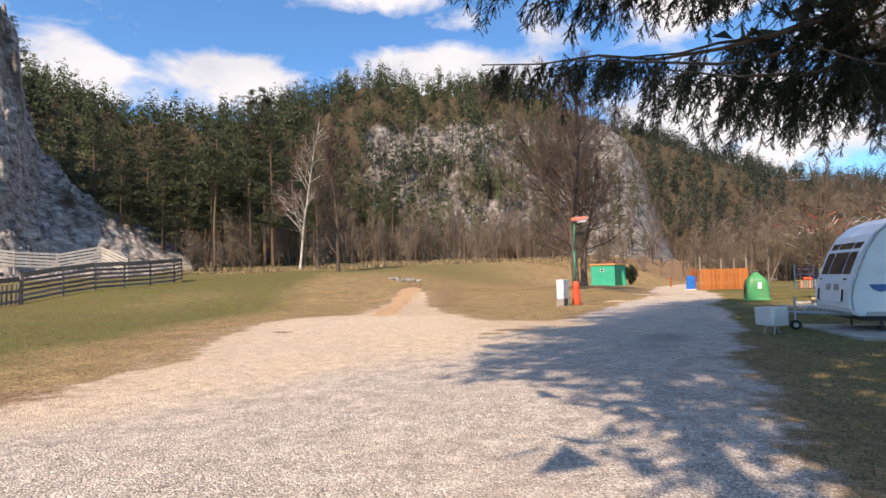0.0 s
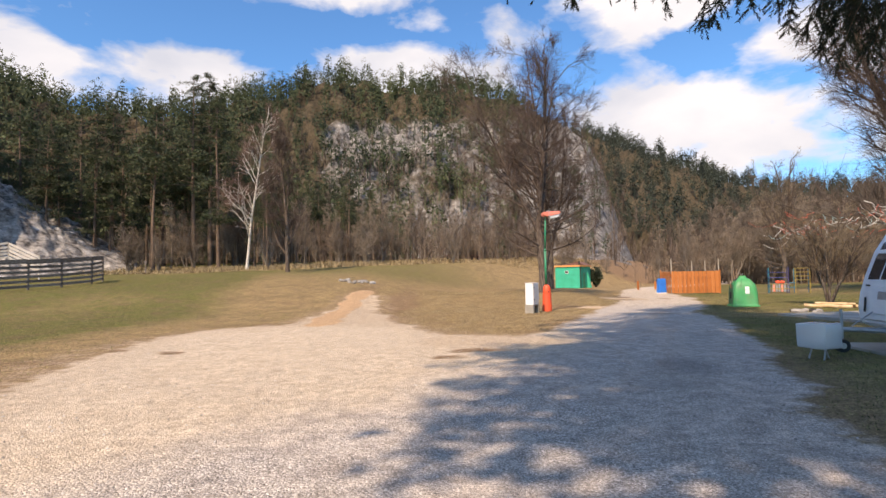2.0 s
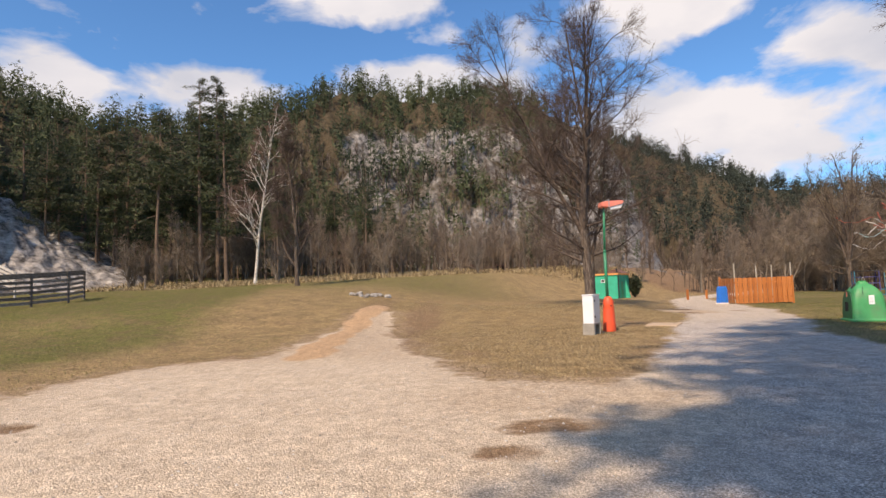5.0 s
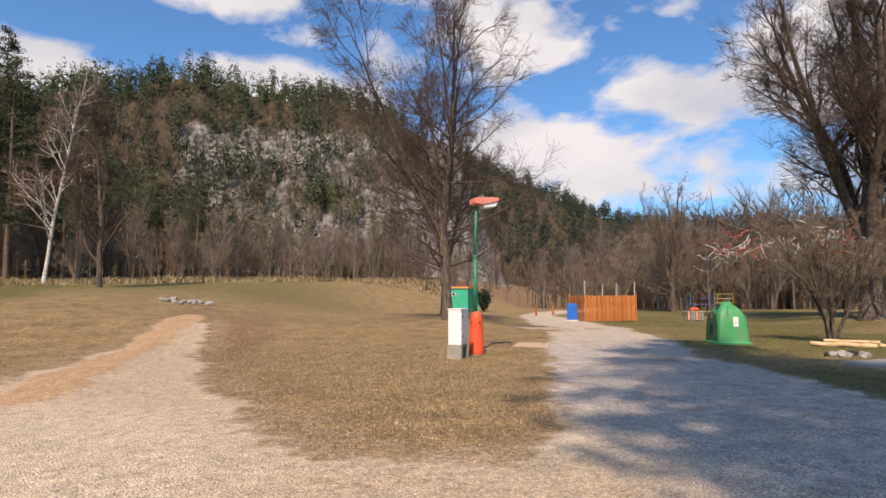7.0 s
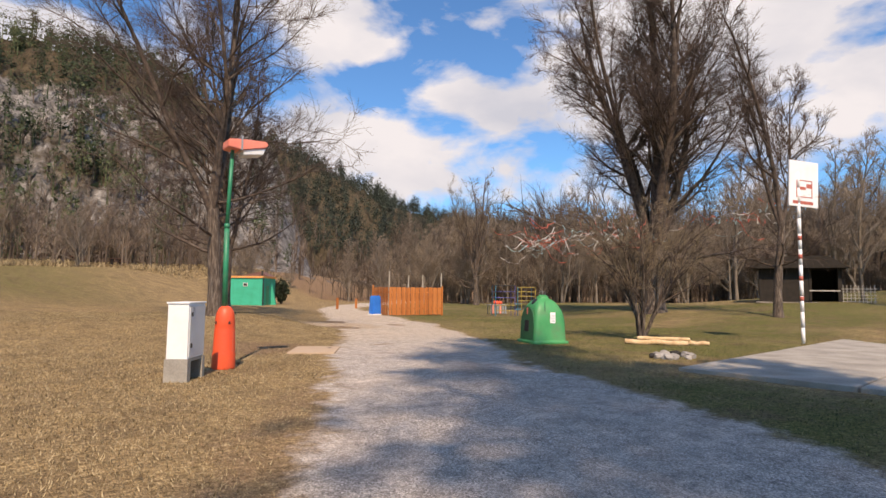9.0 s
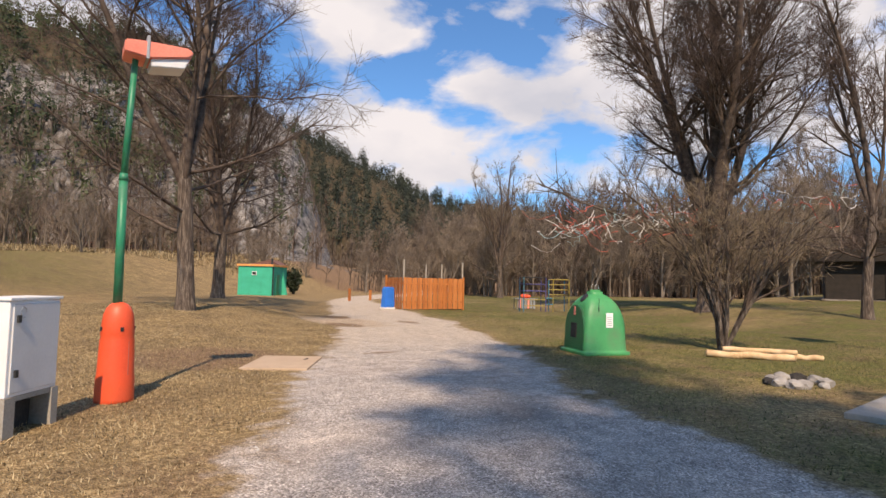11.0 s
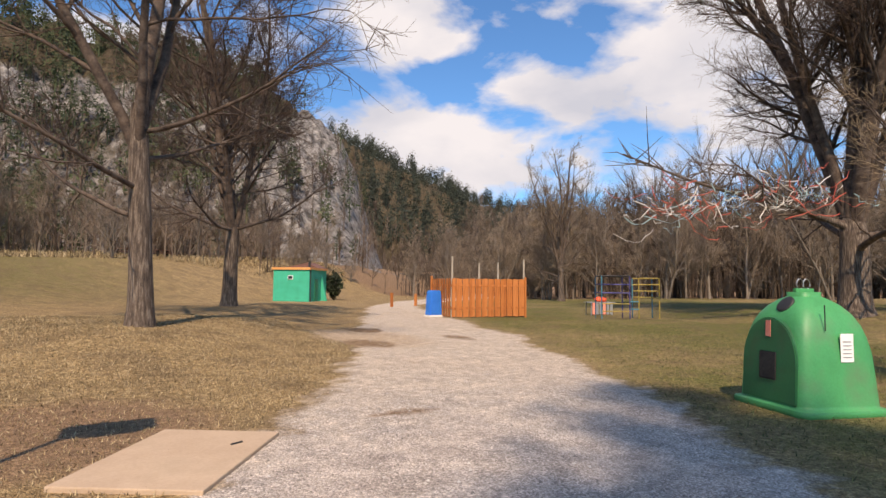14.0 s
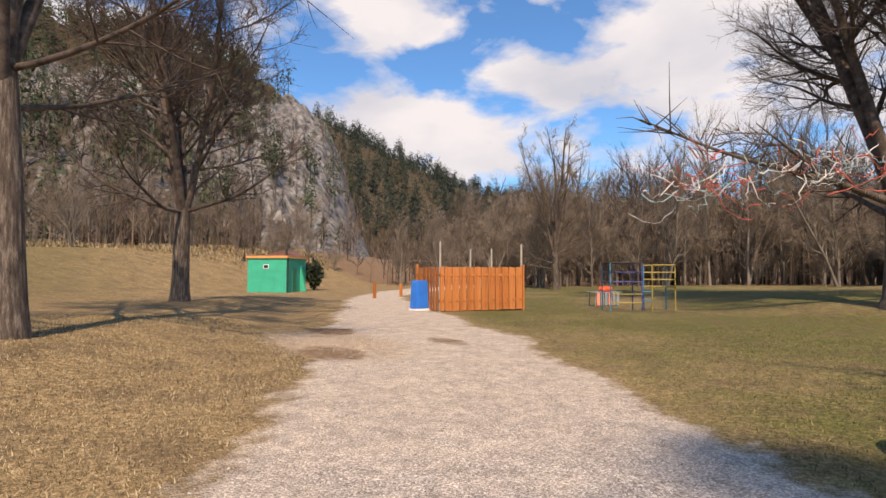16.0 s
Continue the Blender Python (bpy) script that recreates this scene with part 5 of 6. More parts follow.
def overhanging_spruce():
    x0, y0 = 7.5, 7.7
    t = empty("spruce_tree", pose(x0, y0, 0), "dark spruce whose drooping branches overhang the yard", "tree")
    trunk, crown = shade_spruce(61, 20.5, 7.2, 3.6)
    put_mesh("trunk", trunk, t)
    put_mesh("crown", crown, t)
    rng = np.random.default_rng(62)
    tips = [(0.75, 8.9, 4.95, 0.9), (1.9, 8.3, 4.75, 1.15), (2.7, 9.5, 5.3, 1.2), (3.1, 7.9, 4.5, 1.3), (4.1, 9.0, 4.6, 1.3), (4.9, 7.2, 4.4, 1.2), (1.2, 7.8, 6.0, 1.2), (2.9, 6.6, 5.7, 1.2),
            (5.4, 9.6, 4.6, 1.3), (0.2, 8.6, 5.9, 0.8), (4.2, 6.2, 5.6, 1.2), (5.6, 8.3, 4.9, 1.2)]
    for k, (tx, ty, tz, hang) in enumerate(tips):
        a, b = np.array([0, 0, tz + 0.9]), np.array([tx - x0, ty - y0, tz])
        f = np.linspace(0, 1, 9)[:, None]
        line = a + (b - a) * f + np.array([0, 0, -0.55]) * np.sin(np.pi * f) + rng.normal(0, 0.04, (9, 3))
        T = Tubes()
        T.add(line, np.linspace(0.05, 0.008, 9), 6)
        tris = []
        stems = spray(rng, line, hang, tris)
        for s in stems:
            T.add(s, [0.007, 0.006, 0.005, 0.004, 0.003], 3)
        branch = put_mesh("branch", T.mesh("branch", PINE_BARK), t)
        v = np.concatenate(tris).reshape(-1, 3)
        put_mesh("needle_spray", big_mesh("needle_spray", v, np.arange(len(v)), 3, SPRUCE), branch)


overhanging_spruce()
# unseen trees behind the start, added; height and lean steer their shade
for seed, at, h, clear, reach, domed, lean in ((71, (0.6, -4.6), 45.0, 16.0, 4.4, True, (-5.0, 0.4)), (72, (-0.6, -3.0), 30.0, 9.0, 2.7, False, (0, 0)), (73, (3.6, -3.6), 29.0, 6.5, 3.8, False, (0, 0))):
    me = shade_spruce(seed, h, clear, reach, domed, lean)
    s = empty("spruce_tree", pose(*at, gz(*at)), "tall spruce out of view, added to shade the gravel yard", "tree", "spruces behind the yard")
    put_mesh("trunk", me[0], s)
    put_mesh("crown", me[1], s)

# ---------------------------------------------------------------- street furniture


def utility_box():
    t = empty("utility_cabinet", pose(5.9, 28.2, 0, 0, 0, 56) @ Matrix.Scale(0.95, 4), "white steel electricity cabinet on a hollow concrete plinth", "cabinet")
    w, d = 0.72, 0.36
    plinth = merge(box(0.14, d + 0.04, 0.44, (-w / 2 + 0.05, 0, -0.03)), box(0.1, d + 0.04, 0.44, (w / 2 - 0.03, 0, -0.03)), box(w, 0.05, 0.44, (0, d / 2 - 0.03, -0.03)), box(w, d, 0.05, (0, 0, 0.36)))
    part("plinth", plinth, CONCRETE, t, "chipped grey concrete plinth")
    # dark sheet added inside the plinth to stand for the shade there
    part("hollow", box(w - 0.22, 0.02, 0.36, (0, 0.02, 0.0)), SOOT_AND_SHADE, t, "dark sheet for the shade inside the hollow plinth")
    part("body", box(w, d, 0.95, (0, 0, 0.41), 0.012), WHITE, t)
    part("lid", box(w + 0.04, d + 0.04, 0.03, (0, 0, 1.36), 0.008), WHITE, t)
    door = part("door", box(w - 0.06, 0.018, 0.88, (0.01, -d / 2 - 0.006, 0.445), 0.006), GREY_DOOR, t, "pale grey door")
    for z in (0.6, 1.14):
        part("handle", box(0.045, 0.03, 0.075, (-w / 2 + 0.1, -d / 2 - 0.02, z), 0.006), DARK, door, "black handle")
    for k in range(3):
        part("cable", rod((-0.12 + 0.1 * k, 0.02, -0.02), (-0.05 + 0.06 * k, 0.05, 0.37), 0.012, sides=6), GREY, t, "grey cable in the hollow plinth")
    part("scrawl", merge(*[rod((-0.2 + 0.04 * math.cos(a), -d / 2 - 0.018, 1.24 + 0.05 * math.sin(a)), (-0.2 + 0.05 * math.cos(a + 0.9), -d / 2 - 0.018, 1.24 + 0.06 * math.sin(a + 0.9)), 0.004, sides=4) for a in (0, 1, 2, 3.2, 4.4)]), GREY, door, "scratched grey scrawl")


GREY_DOOR = material("pale_grey_paint", [(0.55, 0.56, 0.57), (0.64, 0.65, 0.66)], 2, 0.5, 0.06, 30, dirt=((0.42, 0.41, 0.38), 0.4))
utility_box()


def lamp_post():
    x, y = 6.84, 29.34
    t = empty("street_lamp", pose(x, y, 0), "leaning green street lamp with faded red head and orange-red base", "street lamp")
    prof = [(r * 0.8, z * 0.92) for r, z in [(0.275, -0.03), (0.275, 0.05), (0.268, 0.3), (0.262, 0.34), (0.258, 0.36), (0.24, 0.82), (0.228, 0.86), (0.235, 0.9), (0.222, 1.08), (0.205, 1.17), (0.17, 1.25), (0.12, 1.3), (0.06, 1.325)]]
    base = part("base_cover", lathe(prof, 28), RED, t, "orange-red plastic base cover", smooth=True)
    for a in (-75, 10, 100, 190):
        part("slot", box(0.035, 0.02, 0.05, (0, -0.186, 0.87), 0.004, None), DARK, base).rotation_euler = (0, 0, radians(a))
    part("seam", rod((0.12, -0.165, 0.34), (0.115, -0.15, 0.74), 0.006, sides=5), SIGN_RED, base)
    low, mid, top = Vector((-0.02, 0, 1.2)), Vector((-0.03, 0.02, 2.8)), Vector((0.03, 0.05, 4.37))
    part("lower_pole", rod(low, mid, 0.054, 0.05, 14), GREEN_POLE, t, smooth=True)
    part("joint", rod(mid - Vector((0, 0, 0.05)), mid + Vector((0, 0, 0.04)), 0.06, 0.045, 14), GREEN_POLE, t, smooth=True)
    part("upper_pole", rod(mid, top, 0.042, 0.036, 14), GREEN_POLE, t, smooth=True)
    head = extrude_outline([(-0.14, -0.02), (0.14, -0.05), (0.6, 0.06), (0.66, 0.13), (0.6, 0.19), (0.1, 0.17), (-0.14, 0.14)], 0.44, 0.015)
    bmesh.ops.translate(head, verts=head.verts[:], vec=top + Vector((0, -0.22, 0)))
    hd = part("lamp_head", head, LAMP_RED, t, "faded red lamp head")
    glow = extrude_outline([(0.16, -0.12), (0.56, -0.06), (0.62, 0.08), (0.16, 0.0)], 0.36, 0.01)
    bmesh.ops.translate(glow, verts=glow.verts[:], vec=top + Vector((0, -0.18, -0.02)))
    part("diffuser", glow, LAMP_WHITE, hd, "white lamp diffuser")
    part("strap", box(0.035, 0.46, 0.3, top + Vector((0.12, 0, -0.06)), 0.004), GREY, hd)


lamp_post()


def igloo_bin():
    t = empty("bottle_bank", pose(16.74, 30.4, 0, 0, 0, -18) @ Matrix.Diagonal((0.88, 0.88, 1, 1)), "worn green fibreglass igloo bottle bank on the grass", "recycling bin")
    rings = []
    levels = [(-0.03, 0.7, 14), (0.065, 0.7, 14), (0.075, 0.69, 14), (0.08, 0.635, 12), (0.12, 0.625, 12), (0.5, 0.6, 11), (0.72, 0.58, 10), (0.9, 0.55, 8.5), (1.04, 0.51, 7), (1.16, 0.45, 5.6), (1.26, 0.37, 4.4), (1.33, 0.28, 3.4), (1.37, 0.2, 3), (1.38, 0.185, 3), (1.43, 0.18, 4)]
    bm = bmesh.new()
    sides = 48
    for z, r, e in levels:
        ring = []
        for k in range(sides):
            a = 2 * math.pi * (k + 0.5) / sides
            c, s = math.cos(a), math.sin(a)
            m = (abs(c) ** e + abs(s) ** e) ** (-1 / e)
            ring.append(bm.verts.new((r * m * c, r * m * s, z)))
        rings.append(ring)
    for lo, hi in zip(rings, rings[1:]):
        for k in range(sides):
            bm.faces.new((lo[k], lo[(k + 1) % sides], hi[(k + 1) % sides], hi[k]))
    bm.faces.new(rings[0][::-1])
    bm.faces.new(rings[-1])
    part("shell", bm, BIN_GREEN, t, smooth=True)
    for turn in (-90, 90):
        arch = [(-0.5, 0.1)] + [(-0.5 * math.cos(a), 0.58 + 0.54 * math.sin(a)) for a in np.linspace(0, math.pi, 15)] + [(0.5, 0.1)]
        p = extrude_outline(arch, 0.12, 0.012)
        o = part("arched_panel", p, BIN_DARK, t, "dark green arched door panel")
        o.matrix_local = pose(0, 0, 0, 0, 0, turn) @ pose(0, -0.645, 0, -3.2, 0, 0)
        hatch = part("hatch", box(0.3, 0.02, 0.34, (0, -0.006, 0.36), 0.02), SOOT_AND_SHADE, o, "grimy brown-black hatch")
        part("lifting_strap", box(0.09, 0.012, 0.2, (0, -0.006, 0.88), 0.004), LAMP_RED, o, "faded red sticker")
    lab = part("label", box(0.2, 0.008, 0.33, (0.08, -0.598, 0.62), 0.002), PAPER, t, "white paper label")
    for k in range(5):
        part("print_line", box(0.13, 0.004, 0.012, (0.08, -0.603, 0.67 + 0.045 * k)), GREY, lab)
    hole = lathe([(0.10, -0.012), (0.125, 0.0), (0.125, 0.03), (0.10, 0.035)], 20)
    h = part("throw_hole", hole, DARK, t, "black-rimmed throw-in hole", smooth=True)
    h.matrix_local = pose(-0.335, -0.05, 1.265, 0, -46, 0)
    part("lid_bar", box(0.3, 0.06, 0.05, (0, 0, 1.425), 0.01), BIN_GREEN, t)
    for dx in (-0.055, 0.055):
        T = Tubes()
        a = np.linspace(-0.5, 1.5 * math.pi + 0.6, 20)
        T.add(np.column_stack([dx + 0.055 * np.cos(a), 0.0 * a, 1.53 + 0.065 * np.sin(a)]), np.full(20, 0.009), 6)
        put_mesh("lifting_ring", T.mesh("lifting_ring", GREY), t)
    part("crack", box(0.012, 0.01, 0.3, (-0.2, -0.552, 0.98), 0.0, None), DARK, t, "dark crack")


igloo_bin()


def cover_slab():
    bm = box(1.14, 1.6, 0.1, (0, 0, -0.06), 0.012)
    o = part("concrete_cover", bm, SLAB_PINK)
    o.matrix_world = pose(9.7, 31.57, 0.0, 0, 0, -31)
    tagged(o, "flat sandy concrete cover slab at the edge of the lane", "concrete slab")
    part("lifting_loop", rod((0.3, 0.3, 0.045), (0.36, 0.4, 0.045), 0.01, sides=6), DARK, o, "rusty lifting loop")


cover_slab()


def rough_stone(rng, size, flat=0.7):
    bm = bmesh.new()
    bmesh.ops.create_icosphere(bm, subdivisions=2, radius=size)
    off = rng.uniform(0, 50)
    for v in bm.verts:
        n = noise.noise(v.co * (1.6 / size) + Vector((off, off, 0)))
        v.co = v.co * (1 + 0.35 * n)
        v.co.z *= flat
    return bm


def stone_heap(name, at, radius, count, sizes, label, sooty=0, seed=1):
    rng = np.random.default_rng(seed)
    for k in range(count):
        a, r = rng.uniform(0, 6.28), radius * (rng.uniform(0, 1) ** 0.5 if name != "fire_ring" else rng.uniform(0.75, 1))
        x, y = at[0] + r * math.cos(a), at[1] + 0.7 * r * math.sin(a)
        s = rng.uniform(*sizes)
        o = part("stone", rough_stone(rng, s), SOOT_AND_SHADE if k < sooty else STONE)
        o.matrix_world = pose(x, y, gz(x, y) + s * 0.38, 0, 0, rng.uniform(0, 360))
        tagged(o, "sooty black stone by the fire place" if k < sooty else label, "stone", name.replace("_", " ") + " stones")


stone_heap("fire_ring", (16.6, 25.9), 0.6, 13, (0.08, 0.16), "rough grey limestone by the fire place", 3, 3)
stone_heap("meadow_heap", (-3.0, 47.6), 1.5, 22, (0.09, 0.2), "pale field stone lying in the meadow", 0, 4)


def logs():
    rng = np.random.default_rng(5)
    for k, (x, y, z, ln, r, turn) in enumerate(((19.2, 28.05, 0.0, 1.8, 0.085, -50), (20.0, 27.6, 0.0, 1.4, 0.07, -44), (19.5, 28.0, 0.12, 1.5, 0.065, -51))):
        T = Tubes()
        f = np.linspace(-0.5, 0.5, 9)
        T.add(np.column_stack([f * ln, rng.normal(0, 0.02, 9), r + rng.normal(0, 0.012, 9)]), r * (1 + rng.normal(0, 0.06, 9)), 9)
        o = put_mesh("log", T.mesh("log", LOG_WOOD))
        o.matrix_world = pose(x, y, gz(x, y) + z - 0.01, 0, 0, turn)
        tagged(o, "peeled reddish log lying on the grass", "log", "logs by the bush")
        for s in (-1, 1):
            part("cut_end", rod((s * ln * 0.497, 0, r), (s * ln * 0.506, 0, r), r * 0.9, sides=10), LOG_WOOD, o)


logs()


def court():
    """The concrete court beside the grass: cast bays with open joints."""
    t = tagged(new("concrete_court"), "worn concrete court slab with open joints", "pavement", kind="structure")
    t.matrix_world = pose(14.3, 24.35, 0.0, 0, 0, 6)
    rng = np.random.default_rng(9)
    for i in range(4):
        for j in range(2):
            part("concrete_bay", box(4.46, 2.96, 0.16, (2.25 + 4.5 * i, -1.5 - 3.0 * j, -0.09 + rng.uniform(-0.008, 0.008)), 0.02), CONCRETE, t)
    p = tagged(new("caravan_pad"), "pale concrete strip under the caravan", "pavement", kind="structure")
    p.matrix_world = pose(7.1, 11.9, 0, 0, 0, -12)
    for i in range(3):
        part("concrete_bay", box(2.36, 3.6, 0.14, (3.0 + 2.4 * i, 2.6, -0.09), 0.02), CONCRETE, p)


court()


def basketball_hoop():
    t = empty("basketball_hoop", pose(23.68, 25.75, gz(23.68, 25.75), 0, 0, 0), "white and red banded pole with a faded white basketball board", "basketball hoop")
    for k in range(11):
        z0, z1 = k * 0.5, k * 0.5 + 0.5
        part("pole_section", rod((0, 0, z0 - 0.03 * (k == 0)), (0, 0, z1), 0.055, sides=12), WHITE, t, smooth=True)
    for z in (1.35, 2.0, 2.7, 3.3):
        part("red_band", rod((0, 0, z), (0, 0, z + 0.14), 0.058, sides=12), SIGN_RED, t, "faded red band", smooth=True)
    b = part("backboard", box(1.15, 0.05, 1.5, (0.18, 0, 0), 0.01), WHITE, t, "faded white backboard")
    b.matrix_local = pose(0, 0, 4.4, 0, 3, -22)
    for sx, sz, px, pz in ((0.6, 0.03, 0.2, 0.3), (0.6, 0.03, 0.2, 0.84), (0.03, 0.56, -0.1, 0.3), (0.03, 0.56, 0.5, 0.3), (0.3, 0.1, 0.1, 0.55), (0.2, 0.14, 0.38, 0.62), (0.8, 0.1, 0.15, 0.08)):
        part("faded_print", box(sx, 0.006, sz, (px, -0.029, pz)), SIGN_RED, b, "faded red print")
    T = Tubes()
    a = np.linspace(0, 2 * math.pi, 20)
    T.add(np.column_stack([0.2 + 0.23 * np.cos(a), -0.3 + 0.23 * np.sin(a), np.full(20, 0.32)]), np.full(20, 0.012), 6)
    put_mesh("rim", T.mesh("rim", LAMP_RED), b, "red steel rim")


basketball_hoop()


def caravan():
    t = empty("caravan", pose(9.62, 13.5, 0, 0, 0, -15), "white touring caravan with a blue side stripe, parked on concrete", "caravan")
    prof = [(0.16, 0.42), (0.02, 0.55), (0.0, 0.85), (0.05, 1.15), (0.16, 1.5), (0.36, 2.0), (0.6, 2.38), (0.9, 2.64), (1.3, 2.8), (1.9, 2.86), (5.3, 2.82), (5.6, 2.6), (5.72, 1.6), (5.7, 0.55), (5.55, 0.42)]
    body = extrude_outline(prof, 2.2, 0.05)
    part("body", body, CARAVAN_WHITE, t)
    part("chassis", box(5.2, 1.9, 0.12, (2.9, 1.1, 0.3), 0.01), DARK, t, "dark chassis")
    skirt = part("skirt", box(5.2, 2.21, 0.1, (2.95, 1.1, 0.43), 0.01), GREY, t, "grey lower skirt")
    # edging rail that follows the front corner
    for y in (-0.012, 2.2):
        T = Tubes()
        T.add([(x + 0.06, y, z) for x, z in prof[1:10]], [0.022] * 9, 6)
        put_mesh("edge_rail", T.mesh("edge_rail", GREY), t, "grey edging rail")
    for y, w in ((0.22, 0.42), (0.7, 0.8), (1.56, 0.42)):
        face = [(0.17, 1.42), (0.33, 1.84), (0.52, 2.2)]
        pane = extrude_outline([(x - 0.04, z) for x, z in face] + [(x + 0.06, z) for x, z in face[::-1]], w, 0.008)
        bmesh.ops.translate(pane, verts=pane.verts[:], vec=(-0.01, y, 0))
        part("front_window", pane, TINTED, t, "tinted front window")
    lock = part("front_locker", box(1.25, 0.03, 0.55, (0, 0, 0), 0.02), CARAVAN_WHITE, t, "front locker lid")
    lock.matrix_local = pose(-0.005, 1.1, 0.72, 0, 9, 0) @ pose(0, 0, 0, 0, 0, 90)
    for y in (0.8, 1.3):
        part("locker_vent", box(0.3, 0.012, 0.16, (y - 1.1, 0.02, 0.3), 0.01), GREY, lock)
    for y in (0.35, 1.85):
        part("grab_handle", rod((-0.03, y, 0.75), (0.0, y, 1.05), 0.02, sides=8), DARK, t, "black grab handle")
        part("side_marker", box(0.02, 0.14, 0.035, (0.06, y, 1.28), 0.004), DARK, t)
    win = part("side_window", box(0.9, 0.035, 0.72, (1.35, -0.005, 1.5), 0.03), TINTED, t, "tinted side window")
    part("window_catch", box(0.06, 0.03, 0.04, (1.2, -0.025, 1.56)), DARK, win)
    part("side_window", box(1.1, 0.035, 0.72, (4.3, -0.005, 1.5), 0.03), TINTED, t, "tinted side window")
    part("door", box(0.65, 0.03, 1.9, (2.9, -0.004, 0.55), 0.02), CARAVAN_WHITE, t)
    st = extrude_outline([(0.42, 1.17), (2.3, 1.19), (2.3, 1.13), (0.95, 1.08), (0.66, 0.99), (0.5, 1.06)], 0.008)
    bmesh.ops.translate(st, verts=st.verts[:], vec=(0, -0.01, 0))
    part("stripe", st, STRIPE_BLUE, t, "blue swoosh stripe")
    for k, y in enumerate((0.72, 1.48)):
        part("drawbar", rod((0.5, y, 0.4), (-1.15, 1.1, 0.46), 0.04, sides=8), GREY, t, "grey drawbar")
    part("hitch", box(0.36, 0.12, 0.12, (-1.3, 1.1, 0.42), 0.02), GREY, t)
    jw = part("jockey_post", rod((-0.85, 1.0, 0.2), (-0.85, 1.0, 0.85), 0.028, sides=10), GREY, t)
    part("jockey_wheel", merge(rod((-0.85, 0.96, 0.13), (-0.85, 1.06, 0.13), 0.13, sides=20)), RUBBER, t, "small black jockey wheel")
    part("wheel_hub", rod((-0.85, 0.95, 0.13), (-0.85, 1.07, 0.13), 0.06, sides=14), GREY, t)
    part("brake_lever", rod((-0.6, 1.16, 0.5), (-0.2, 1.2, 0.78), 0.014, sides=6), GREY, t)
    for y in (0.12, 2.08):
        w = part("wheel", merge(rod((3.1, y - 0.09, 0.3), (3.1, y + 0.09, 0.3), 0.31, sides=26)), RUBBER, t, "black tyre", smooth=False)
        part("rim", rod((3.1, y - 0.1, 0.3), (3.1, y + 0.1, 0.3), 0.19, sides=18), GREY, w, "steel rim")
        part("corner_steady", rod((0.75, y + (0.15 if y < 1 else -0.15), 0.02), (0.75, y + (0.15 if y < 1 else -0.15), 0.36), 0.03, sides=8), DARK, t)


caravan()


def wrapped_reel():
    """The cable reel in clear plastic that lies over the hitch."""
    t = empty("cable_reel", pose(8.02, 13.95, 0.0, 0, 0, 20), "cable reel wrapped in clear plastic on the caravan's hitch", "cable reel")
    bag = box(0.5, 0.55, 0.46, (0, 0, 0.2), 0.05)
    bmesh.ops.subdivide_edges(bag, edges=bag.edges[:], cuts=2, use_grid_fill=True)
    for v in bag.verts:
        v.co += noise.noise_vector(v.co * 5) * 0.03
    part("plastic_wrap", bag, PLASTIC_BAG, t, "clear plastic wrap", smooth=True)
    for k, r in enumerate((0.1, 0.15, 0.2)):
        T = Tubes()
        a = np.linspace(0, 2 * math.pi, 24)
        T.add(np.column_stack([-0.23 + 0.02 * k + 0 * a, r * np.cos(a), 0.44 + r * np.sin(a)]), np.full(24, 0.02), 6)
        put_mesh("cable_coil", T.mesh("cable_coil", SIGN_RED if k == 2 else GREY), t)
    part("stand", merge(rod((-0.1, -0.14, 0.0), (0.05, -0.1, 0.42), 0.015), rod((-0.1, 0.14, 0.0), (0.05, 0.1, 0.42), 0.015), rod((0.25, 0, 0.0), (0.05, 0, 0.42), 0.015)), GREY, t)


wrapped_reel()


